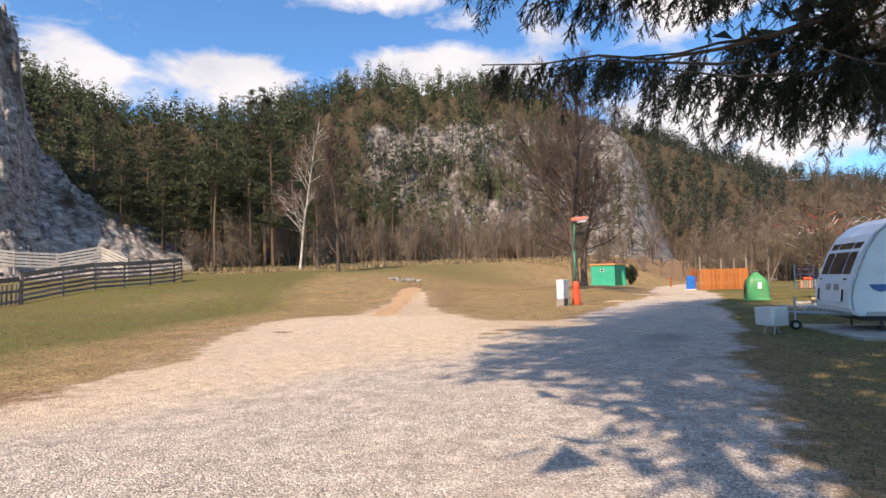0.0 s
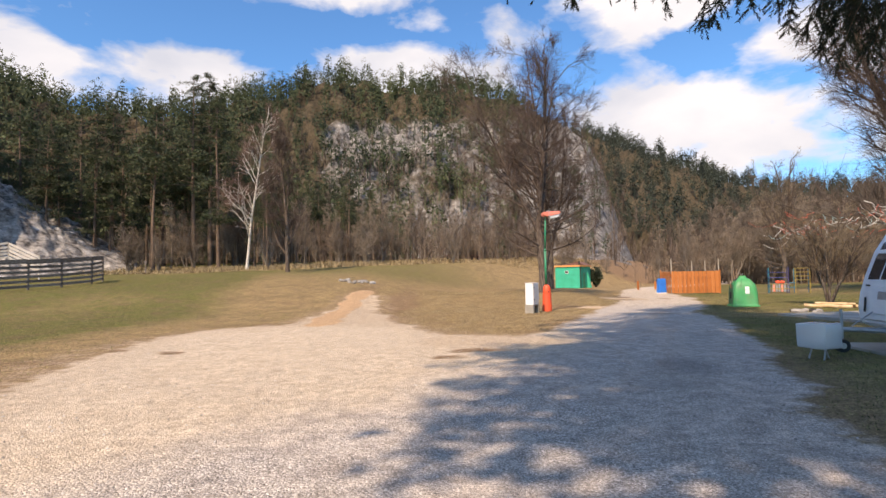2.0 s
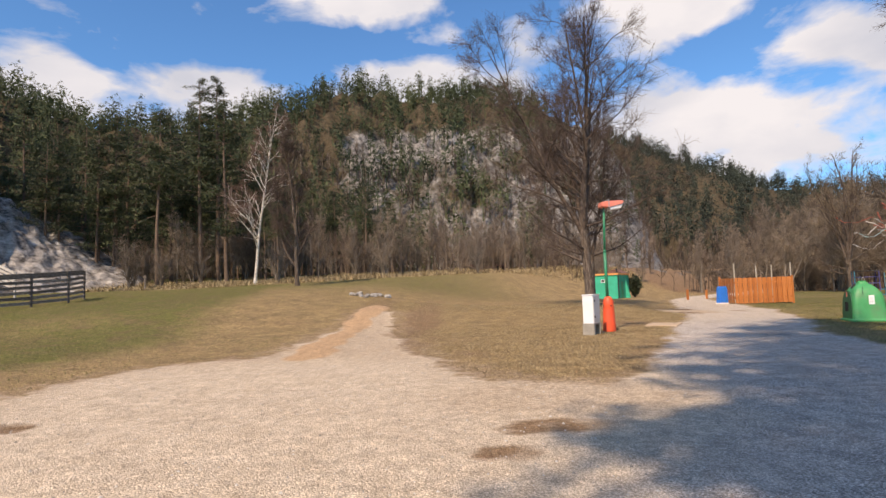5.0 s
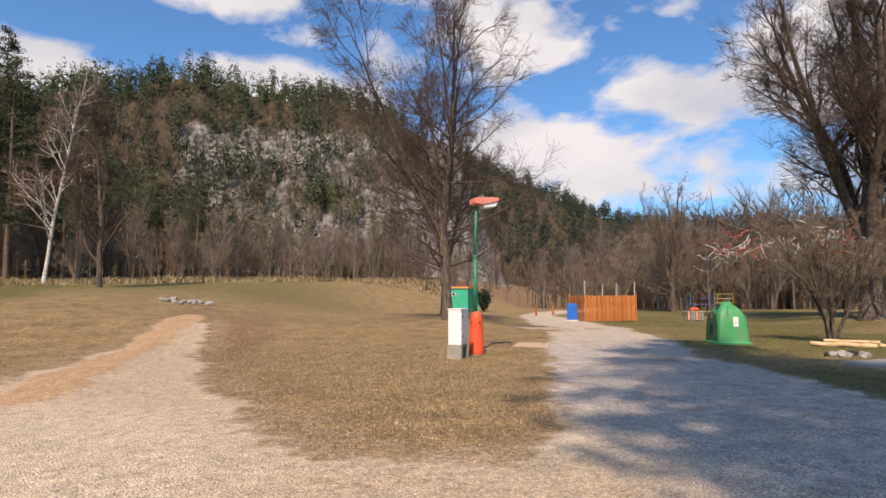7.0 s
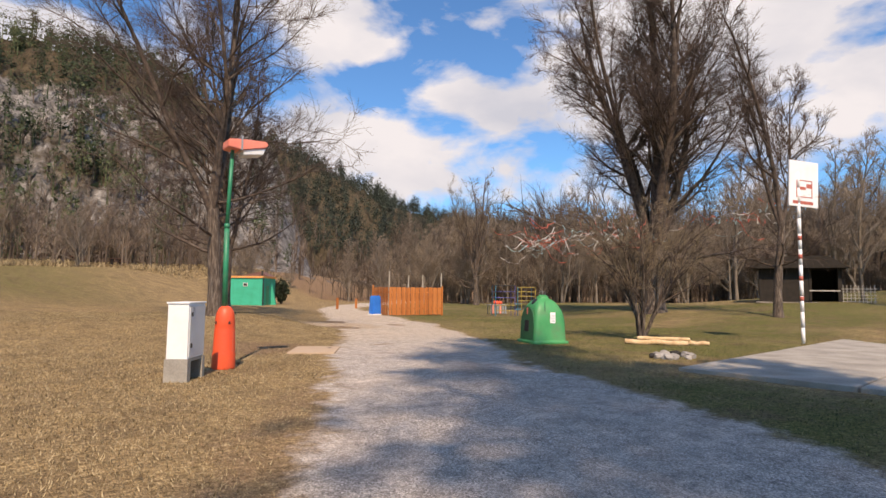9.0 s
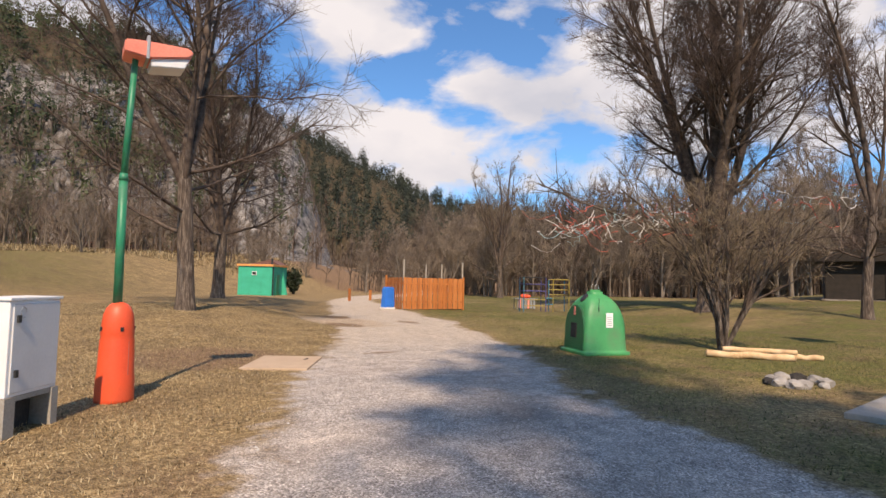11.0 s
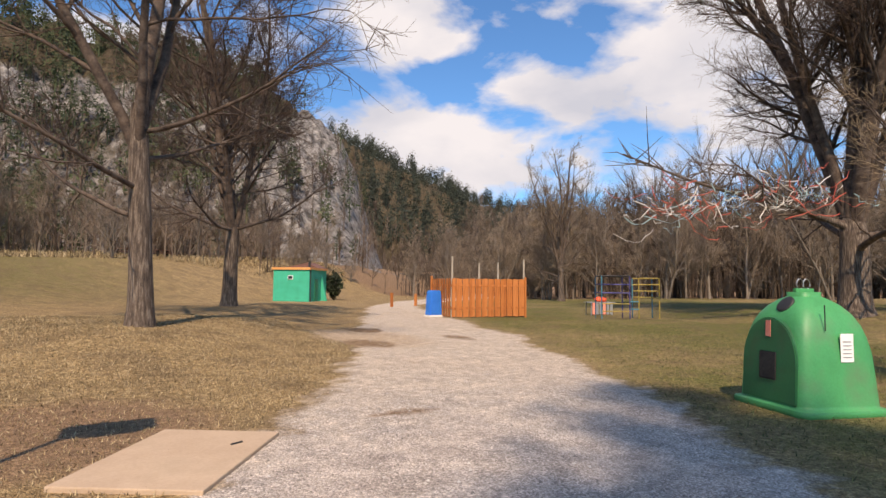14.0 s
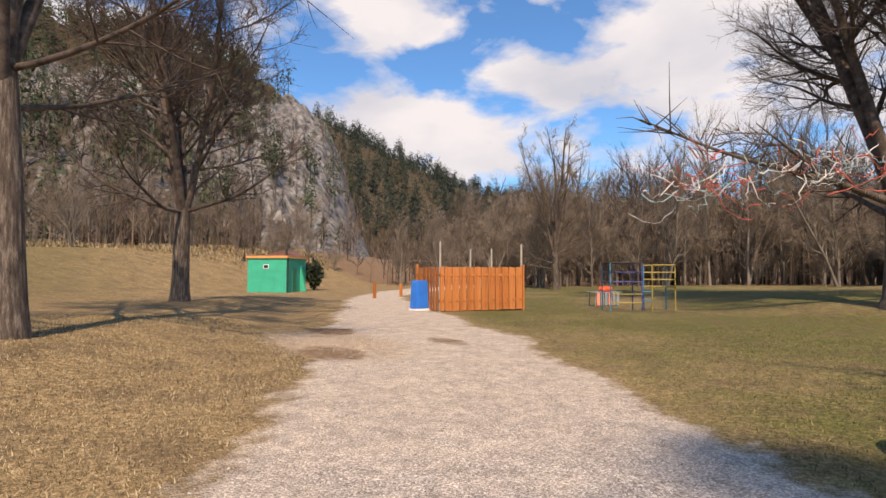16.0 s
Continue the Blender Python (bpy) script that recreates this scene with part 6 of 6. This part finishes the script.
def board_enclosure():
    """The stained board screen round the yard by the lane."""
    fl, fr, bl = Vector((22.25, 49.1, 0)), Vector((26.05, 48.7, 0)), Vector((22.7, 52.0, 0))
    br = fr + bl - fl
    t = empty("board_screen", pose(0, 0, gz(24, 49)), "orange-stained board screen with tall grey posts beside the lane", "fence")
    pieces = {}

    def run(a, b, n, skip=()):
        d = (b - a) / n
        u = (b - a).normalized()
        nrm = Vector((u.y, -u.x, 0))
        ang = math.degrees(math.atan2(u.y, u.x))
        for k in range(n):
            if "me" not in pieces:
                bm = box(0.152, 0.022, 1.78, (0, 0, 0.03), 0.004)
                me = bpy.data.meshes.new("board")
                bm.to_mesh(me)
                bm.free()
                me.materials.append(ORANGE_WOOD)
                pieces["me"] = me
            o = put_mesh("board", pieces["me"], t)
            side = 0.045 if k % 2 else -0.0
            p = a + d * (k + 0.5) + nrm * side
            o.matrix_local = pose(p.x, p.y, random.uniform(-0.015, 0.02), 0, 0, ang)
        for z in (0.4, 1.45):
            o = part("rail", box((b - a).length, 0.03, 0.09, (0, 0, z), 0.004), ORANGE_WOOD, t)
            p = (a + b) / 2 + nrm * 0.02
            o.matrix_local = pose(p.x, p.y, 0, 0, 0, ang)

    run(fl, fr, 23)
    run(bl, fl, 17)
    run(fr, br, 17)
    for p, h in ((fl, 2.85), (fr, 2.8), (br, 2.75), (fl + (fr - fl) * 0.7 + (bl - fl), 2.7)):
        part("tall_post", rod((p.x + 0.03, p.y + 0.09, -0.05), (p.x + 0.03 + random.uniform(-0.03, 0.03), p.y + 0.09, h), 0.045, sides=10), POST_GREY, t, "tall grey round post")
    part("short_post", box(0.09, 0.09, 2.0, (bl.x, bl.y + 0.06, -0.03), 0.006), ORANGE_WOOD, t)
    part("short_post", box(0.09, 0.09, 1.95, (fr.x + 0.06, fr.y, -0.03), 0.006), ORANGE_WOOD, t)


board_enclosure()


def blue_tub():
    t = empty("plastic_tub", pose(22.05, 50.3, gz(22, 50.3), 0, 0, 10), "bright blue plastic tub stood on end beside the board screen", "tub")
    bm = extrude_outline([(-0.36, 0.06), (0.36, 0.06), (0.3, 1.18), (0.24, 1.25), (-0.22, 1.25), (-0.28, 1.18)], 0.42, 0.03)
    part("shell", bm, BLUE, t)
    part("foot", box(0.76, 0.48, 0.08, (0, 0.21, -0.01), 0.01), WHITE, t, "white foot")
    for dx in (-0.13, 0.0, 0.13):
        part("rib", box(0.03, 0.02, 0.9, (dx, -0.005, 0.18), 0.006), BLUE, t)


blue_tub()


def green_hut():
    x, y = 19.95, 76.6
    t = empty("hut", pose(x, y, gz(x + 1, y) - 0.12, 0, 0, -36), "small green rendered hut with an orange roof edge", "hut")
    w, d, h = 3.25, 4.4, 2.85
    part("wall", box(w, 0.2, h, (w / 2, 0.1, 0)), HUT_GREEN, t)
    part("wall", box(0.2, d - 0.4, h, (0.1, d / 2, 0)), HUT_GREEN, t)
    part("wall", box(0.2, d - 0.4, h, (w - 0.1, d / 2, 0)), HUT_GREEN, t)
    part("wall", box(w, 0.2, h, (w / 2, d - 0.1, 0)), HUT_GREEN, t)
    roof = part("roof", box(w + 0.2, d + 0.2, 0.07, (w / 2, d / 2, h + 0.15)), ROOF_BROWN, t)
    part("fascia", box(w + 0.24, 0.06, 0.2, (w / 2, -0.09, h), 0.01), ROOF_ORANGE, roof, "orange fascia")
    part("fascia", box(0.06, d + 0.1, 0.2, (w + 0.1, d / 2, h), 0.01), ROOF_ORANGE, roof, "orange fascia")
    gable = extrude_outline([(0.2, 0), (w + 0.1, 0), (w * 0.72, 0.5)], d - 1.9)
    bmesh.ops.translate(gable, verts=gable.verts[:], vec=(0, 1.8, h + 0.2))
    part("rear_roof", gable, ROOF_BROWN, roof, "brown rear roof")
    wn = part("window", box(0.46, 0.06, 0.36, (1.55, -0.01, 2.0), 0.01), WHITE, t, "white window frame")
    part("pane", box(0.36, 0.02, 0.26, (1.55, -0.045, 2.05)), TINTED, wn, "dark pane")
    part("door", box(0.05, 0.85, 2.05, (w + 0.005, 1.7, 0.02), 0.01), GREEN_POLE, t, "darker green door")
    part("downpipe", rod((w + 0.06, 0.15, 0), (w + 0.06, 0.15, h), 0.05, sides=8), DARK, t, "black downpipe")
    part("chimney", rod((w - 0.2, 0.5, h + 0.1), (w - 0.2, 0.5, h + 0.75), 0.1, sides=10), DARK, roof, "black flue")
    part("buttress", extrude_outline([(w, 0), (w + 0.55, 0), (w, 2.5)], 0.25), HUT_GREEN, t).location = (0, 3.0, 0)


green_hut()


def climbing_frame():
    x, y = 30.0, 45.8
    t = empty("climbing_frame", pose(x, y, gz(x, y), 0, 0, -30), "weathered playground climbing frame of coloured steel bars", "climbing frame")

    def bar(a, b, m, r=0.028):
        part("bar", rod(a, b, r, sides=7), m, t)
    for px in (-1.4, -0.1):
        for py in (-0.6, 0.6):
            bar((px, py, -0.05), (px, py, 2.0), TEAL if px < -1 else PURPLE)
    for z in (1.2, 1.6, 2.0):
        for py in (-0.6, 0.6):
            bar((-1.4, py, z), (-0.1, py, z), PURPLE if z < 2 else DARK)
        for px in (-1.4, -0.1):
            bar((px, -0.6, z), (px, 0.6, z), PURPLE if z < 2 else DARK)
    for k in range(5):
        bar((-1.2 + 0.25 * k, -0.6, 2.0), (-1.2 + 0.25 * k, 0.6, 2.0), DARK, 0.02)
    for px in (0.35, 1.3):
        for py in (-0.5, 0.5):
            bar((px, py, -0.05), (px, py, 1.9), YELLOW if py < 0 else TEAL)
    for z in (1.0, 1.3, 1.6, 1.9):
        for py in (-0.5, 0.5):
            bar((0.35, py, z), (1.3, py, z), YELLOW)
        bar((1.3, -0.5, z), (1.3, 0.5, z), YELLOW)
    for z in (0.35, 0.7):
        bar((-1.4, -0.6, z), (-0.1, -0.6, z), YELLOW)
        bar((-0.1, -0.6, z + 0.1), (0.35, -0.5, z + 0.1), TEAL)
    s = empty("garden_table", pose(31.7, 49.5, gz(31.7, 49.5), 0, 0, -20), "grey slatted garden table with orange toys on it", "table")
    for k in range(5):
        part("slat", box(1.5, 0.16, 0.035, (0, -0.4 + 0.19 * k, 0.68), 0.005, None), GREY, s)
    for px in (-0.6, 0.6):
        for py in (-0.35, 0.35):
            part("leg", rod((px, py, -0.03), (px * 0.95, py, 0.69), 0.03, sides=7), GREY, s)
    for k in range(6):
        part("leaning_slat", box(0.14, 0.03, 0.62, (-0.5 + 0.2 * k, -0.47, 0.06), 0.004), GREY if k % 3 else LAMP_RED, s)
    for k, dx in enumerate((-0.15, 0.2)):
        toy = part("toy", rough_stone(np.random.default_rng(k), 0.2), RED)
        toy.matrix_world = pose(31.7 + dx, 49.4, gz(31.7, 49.5) + 0.84)
        tagged(toy, "orange plastic toy on the garden table", "toy", "toys on the table")


climbing_frame()


def pavilion():
    x, y = 47.3, 38.0
    t = empty("pavilion", pose(x, y, gz(49, 36) - 0.05, 0, 0, -66), "dark wooden garden pavilion at the edge of the wood", "pavilion")
    part("back_wall", box(5.0, 0.12, 2.5, (2.5, 4.0, 0)), BLACK_WOOD, t)
    part("side_wall", box(0.12, 4.0, 2.5, (0.06, 2.0, 0)), BLACK_WOOD, t)
    part("side_wall", box(0.12, 4.0, 2.5, (5.0, 2.0, 0)), BLACK_WOOD, t)
    part("front_wall", box(3.0, 0.1, 2.5, (1.6, 0.06, 0)), BLACK_WOOD, t)
    part("front_rail", box(1.8, 0.08, 0.08, (4.0, -0.6, 0.85)), PALE_WOOD, t, "pale handrail")
    for px in (0.1, 3.2, 4.9):
        part("post", box(0.16, 0.16, 2.5, (px, 0.05, 0), 0.01), BLACK_WOOD, t)
    r = extrude_outline([(-0.5, 0), (5.5, 0), (4.3, 0.85), (0.9, 0.85)], 5.0, 0.02)
    bmesh.ops.translate(r, verts=r.verts[:], vec=(0, -0.6, 2.48))
    part("roof", r, BLACK_WOOD, t)
    part("floor", box(5.4, 4.8, 0.1, (2.5, 1.8, -0.02)), OLD_WOOD, t)
    lat = part("lattice", box(2.0, 0.03, 0.06, (6.0, -0.02, 1.0)), PALE_WOOD, t, "pale lattice panel")
    for k in range(9):
        for s in (-1, 1):
            part("lath", box(0.03, 0.015, 1.25, (5.1 + 0.22 * k, -0.02 + 0.012 * s, 0.05), 0.0), PALE_WOOD, lat)
    for k in range(5):
        part("lath", box(1.95, 0.015, 0.03, (6.0, -0.045, 0.15 + 0.22 * k)), PALE_WOOD, lat)


pavilion()


def rail_fence(name, points, height, rails, mat, label, cap=False, pickets=False, lift=None):
    """A rail fence along a line of posts."""
    t = empty(name, pose(0, 0, 0), label, "fence")
    rng = np.random.default_rng(len(points) * 7 + rails)
    spots = []
    for (a, b) in zip(points, points[1:]):
        n = max(1, round(math.hypot(b[0] - a[0], b[1] - a[1]) / 2.6))
        for k in range(n):
            spots.append([a[i] + (b[i] - a[i]) * k / n for i in range(len(a))])
    spots.append(list(points[-1]))
    at = [Vector((p[0], p[1], (p[2] if len(p) > 2 else gz(p[0], p[1])))) for p in spots]
    for p in at:
        part("post", box(0.11, 0.11, height + 0.08 + rng.uniform(-0.05, 0.08) + 0.6, (p.x, p.y, p.z - 0.6), 0.01), mat, t)
    for a, b in zip(at, at[1:]):
        ang, ln = math.degrees(math.atan2(b.y - a.y, b.x - a.x)), math.hypot(b.x - a.x, b.y - a.y)
        tilt = -math.degrees(math.atan2(b.z - a.z, ln))
        m = (a + b) / 2
        for k in range(rails):
            z = height * (0.14 + 0.86 * k / (rails - 1)) - 0.1
            o = part("rail", box(ln + 0.1, 0.035, 0.17 if not (cap and k == rails - 1) else 0.3, (0, 0, 0), 0.006), mat, t)
            o.matrix_world = pose(m.x, m.y - 0.07, m.z + z, 0, tilt + rng.uniform(-1.3, 1.3), ang)
        if pickets:
            for k in range(int(ln / 0.24)):
                p = a + (b - a) * (k + 0.5) / int(ln / 0.24)
                part("picket", box(0.13, 0.025, height * 0.8 + rng.uniform(-0.03, 0.03), (p.x, p.y - 0.1, p.z + 0.05), 0.004), mat, t).rotation_euler = (0, 0, 0)
    return t


rail_fence("rail_fence", [(-22.4, 48.4), (-21.7, 45.6), (-23.4, 41.5), (-25.2, 37.5), (-26.2, 35.2)], 1.75, 6, OLD_WOOD, "old dark rail fence with a broad top board", cap=True)
rail_fence("picket_fence", [(-26.2, 35.0), (-27.0, 33.0), (-33, 25)], 1.5, 3, OLD_WOOD, "dark picket fence at the edge of the meadow", cap=True, pickets=True)
rail_fence("white_fence", [(-37.5, 45.0, 3.5), (-35.06, 46.2, 3.1), (-32.7, 47.9, 2.9), (-30.0, 49.6, 3.55), (-27.3, 48.9, 2.4)], 1.25, 5, PALE_WOOD, "pale grey-white rail fence zigzagging below the crag")


def benches():
    for k, (x, y) in enumerate(((8.2, 100.0), (12.0, 97.0))):
        t = empty("picnic_bench", pose(x, y, gz(x, y), 0, 0, 15 + 20 * k), "small brown picnic bench on the slope", "bench", "picnic benches")
        part("tabletop", box(1.6, 0.7, 0.06, (0, 0, 0.72), 0.01), ROOF_BROWN, t)
        for s in (-1, 1):
            part("seat", box(1.6, 0.25, 0.05, (0, 0.65 * s, 0.42), 0.01), ROOF_BROWN, t)
            part("leg", box(0.08, 1.3, 0.06, (0.6 * s, 0, 0.36)), BLACK_WOOD, t)
            part("leg", box(0.08, 0.4, 0.74, (0.6 * s, 0, -0.02)), BLACK_WOOD, t)


benches()



def hut_bush():
    """The evergreen bush against the hut's side."""
    rng = np.random.default_rng(91)
    x, y = 26.2, 79.0
    t = empty("bush", pose(x, y, gz(x, y)), "dark evergreen bush against the green hut", "bush")
    T = Tubes()
    cs = []
    for k in range(16):
        e = np.array([rng.normal(0, 0.5), rng.normal(0, 0.5), rng.uniform(1.2, 2.5)])
        T.add([(0, 0, -0.1), e * [0.4, 0.4, 0.5], e], [0.05, 0.03, 0.01], 5)
        cs += [e * f + rng.normal(0, 0.15, 3) for f in (0.4, 0.6, 0.8, 1.0)]
    put_mesh("stem", T.mesh("stem", BARK), t)
    tri = leaf_cloud(rng, np.array(cs), np.full(len(cs), 0.42), 40, 0.9).reshape(-1, 3)
    put_mesh("foliage", big_mesh("foliage", tri, np.arange(len(tri)), 3, NEEDLE), t)


hut_bush()
for px, py, ph in ((24.9, 62.2, 1.0), (27.4, 63.6, 0.9)):
    o = part("wooden_post", box(0.16, 0.16, ph, (0, 0, -0.04), 0.02), ORANGE_WOOD)
    o.matrix_world = pose(px, py, gz(px, py), 0, 0, 25)
    tagged(o, "short reddish wooden post beside the lane", "post", "posts by the lane")
o = part("wooden_post", merge(box(0.12, 0.12, 1.5, (0, 0, -0.05), 0.015), box(0.3, 0.04, 0.2, (0, -0.07, 1.15), 0.01)), OLD_WOOD)
o.matrix_world = pose(-27.5, 67.0, gz(-27.5, 67.0), 0, 0, 10)
tagged(o, "weathered marker post at the meadow edge", "post")

# ---------------------------------------------------------------- bush and ribbons
BUSH = bare_tree(55, 5.2, 0.05, 24, 0.42, 9, (6, 6), first=0.22, stems=7, upright=0.5, twig=TWIG_TAN, twig_r=0.006)
plant("bush", BUSH, (20.2, 29.3), "tall many-stemmed leafless bush with tan twigs", "bush", turn=30)


def ribbons():
    """Crepe ribbons left hanging in the boughs of the big tree."""
    rng = np.random.default_rng(77)
    a0, b0 = np.array([26.6, 41.2, 4.4]), np.array([34.0, 38.2, 5.6])
    for k in range(104):
        f = rng.uniform(0, 1) if k < 80 else rng.uniform(1.3, 2.0)
        p = a0 + (b0 - a0) * f + rng.normal(0, 1, 3) * [0.45, 0.45, 0.4]
        m = (RIB_RED, RIB_WHITE, RIB_TEAL, RIB_RED, RIB_WHITE)[k % 5]
        n = 9
        d = np.array([b0[0] - a0[0], b0[1] - a0[1], 0]) / 7.3
        ln = rng.uniform(0.4, 1.5)
        d = d * rng.choice([-1, 1]) + rng.normal(0, 0.5, 3)
        u = np.linspace(0, 1, n)
        path = p + u[:, None] * d * ln + np.column_stack([0 * u, 0 * u, -rng.uniform(0.15, 0.5) * np.sin(np.pi * u)]) + rng.normal(0, 0.05, (n, 3))
        T = Tubes()
        T.add(path, np.full(n, rng.uniform(0.012, 0.032)) * (0.6 + 0.4 * np.sin(u * 9)), 4)
        o = put_mesh("ribbon", T.mesh("ribbon", m, False))
        tagged(o, {0: "faded red", 3: "faded red", 1: "weathered white", 4: "weathered white", 2: "pale teal"}[k % 5] + " ribbon caught in the big tree's boughs", "ribbon", "ribbons in the tree")
    # the long low bough that carries them
    T = Tubes()
    f = np.linspace(0, 1, 12)[:, None]
    T.add(np.array([34.8, 38.4, 3.9]) + f * np.array([-8.9, 3.7, 2.7]) + np.sin(f * 7) * [0, 0, 0.12], np.linspace(0.14, 0.02, 12), 7)
    rngs = np.random.default_rng(5)
    for k in range(60):
        q = np.array([34.8, 38.4, 3.9]) + rngs.uniform(0.2, 1) * np.array([-8.9, 3.7, 2.7])
        e = q + rngs.normal(0, 1, 3) * [0.9, 0.9, 0.6] + [-0.6, 0, 0.3]
        T.add([q, (q + e) / 2 + rngs.normal(0, 0.08, 3), e], [0.03, 0.018, 0.006], 4)
    big = [o for o in scene.objects if o.name.startswith("tree") and o.get("label", "").endswith("ribbons")][0]
    bough = put_mesh("low_bough", T.mesh("low_bough", BARK), big)
    bough.matrix_parent_inverse = big.matrix_world.inverted()


bpy.context.view_layer.update()
ribbons()

# ---------------------------------------------------------------- grass and loose stones


def grass(name, count, region, colour, tall, seed, keep, label):
    rng = np.random.default_rng(seed)
    x, y = rng.uniform(region[0], region[1], count * 3), rng.uniform(region[2], region[3], count * 3)
    k = masks(x, y)
    ok = keep(x, y, k, rng)
    x, y = x[ok][:count], y[ok][:count]
    z = ground_height(x, y)
    n = len(x)
    a = rng.uniform(0, 2 * np.pi, n)
    h = tall * rng.uniform(0.4, 1.2, n)
    w = 0.004 + 0.004 * rng.uniform(0, 1, n)
    side = np.stack([np.cos(a) * w, np.sin(a) * w, np.zeros(n)], 1)
    tip = np.stack([rng.normal(0, 0.6, n) * h, rng.normal(0, 0.6, n) * h, h], 1)
    p = np.stack([x, y, z - 0.005], 1)
    v = np.stack([p - side, p + side, p + tip], 1).reshape(-1, 3)
    return tagged(new(name, big_mesh(name, v, np.arange(len(v)), 3, colour)), label, "grass", kind="stuff")


STRAW = material("dry_grass", [(0.1, 0.07, 0.035), (0.27, 0.2, 0.105), (0.48, 0.375, 0.22)], 1.2, 0.9, 0, 8, island=0.8)
FRESH = material("green_grass", [(0.05, 0.055, 0.016), (0.13, 0.135, 0.04), (0.3, 0.26, 0.1)], 1.0, 0.9, 0, 8, island=0.8)
def tall_grass():
    """The straw-coloured band of uncut grass along the foot of the wood."""
    rng = np.random.default_rng(14)
    n = 26000
    az, d = rng.uniform(-27, 19, n), rng.uniform(0, 1, n)
    d = np.interp(az, [-27, -20, -8, 3, 19], [72, 70, 76, 84, 96]) + d * 18
    x, y = d * np.sin(np.radians(az)), d * np.cos(np.radians(az))
    h = (0.35 + 0.3 * fractal(x, y, 23, 0.2)) * rng.uniform(0.6, 1.2, n)
    a = rng.uniform(0, 2 * np.pi, n)
    p = np.stack([x, y, ground_height(x, y) - 0.03], 1)
    side = np.stack([np.cos(a), np.sin(a), 0 * a], 1) * 0.05
    tip = np.stack([rng.normal(0, 0.2, n), rng.normal(0, 0.2, n), np.maximum(h, 0.12)], 1)
    v = np.stack([p - side, p + side, p + tip], 1).reshape(-1, 3)
    tagged(new("tall_dry_grass", big_mesh("tall_dry_grass", v, np.arange(len(v)), 3, STRAW)), "uncut straw-coloured grass at the foot of the wood", "grass", kind="stuff")


tall_grass()
grass("dry_grass", 150000, (-3, 14, 18, 46), STRAW, 0.045, 1, lambda x, y, k, r: (k["road"] < 0.42) & (r.uniform(0, 1, len(x)) > k["bare"] * 0.7) & (line_distance(ROAD_MID, x, y)[1] > 0), "short trodden straw-coloured grass")
grass("green_grass", 110000, (2, 27, 3, 46), FRESH, 0.045, 2, lambda x, y, k, r: (k["road"] < 0.42) & (line_distance(ROAD_MID, x, y)[1] < 0) & ~((x > 14) & (x < 33) & (y > 18) & (y < 25)), "short green spring grass beside the lane")
grass("meadow_grass", 40000, (-24, -3, 8, 50), FRESH, 0.07, 3, lambda x, y, k, r: (k["road"] < 0.42), "patchy green meadow grass")


def pebbles():
    """Loose chippings on the yard and the lane."""
    rng = np.random.default_rng(8)
    n = 26000
    x, y = rng.uniform(-7, 20, n * 2), rng.uniform(1, 42, n * 2)
    k = masks(x, y)
    ok = (k["road"] > 0.5) & (rng.uniform(0, 1, n * 2) < 1.0 - 0.6 * k["sand"])
    x, y = x[ok][:n], y[ok][:n]
    m = len(x)
    z = ground_height(x, y) + 0.02 * fractal(x, y, 9, 0.9)
    s = 0.008 + 0.014 * rng.uniform(0, 1, m) ** 2
    base = np.array([[1, 0, 0], [-0.5, 0.87, 0], [-0.5, -0.87, 0], [0.1, 0, 0.9]])
    a = rng.uniform(0, 6.28, m)
    c, t = np.cos(a)[:, None], np.sin(a)[:, None]
    bx = base[None, :, 0] * rng.uniform(0.7, 1.3, (m, 4))
    by = base[None, :, 1] * rng.uniform(0.7, 1.3, (m, 4))
    v = np.stack([x[:, None] + s[:, None] * (bx * c - by * t), y[:, None] + s[:, None] * (bx * t + by * c), z[:, None] + s[:, None] * base[None, :, 2] - 0.001], -1).reshape(-1, 3)
    f = (np.array([[0, 1, 3], [1, 2, 3], [2, 0, 3]])[None] + (np.arange(m) * 4)[:, None, None]).reshape(-1, 3)
    tagged(new("loose_gravel", big_mesh("loose_gravel", v, f, 3, CHIPS)), "loose grey limestone chippings on the yard", "gravel", kind="stuff")


CHIPS = material("limestone_chips", [(0.2, 0.18, 0.16), (0.38, 0.35, 0.32), (0.6, 0.57, 0.53)], 8, 0.95, 0, 40, island=0.6)
pebbles()
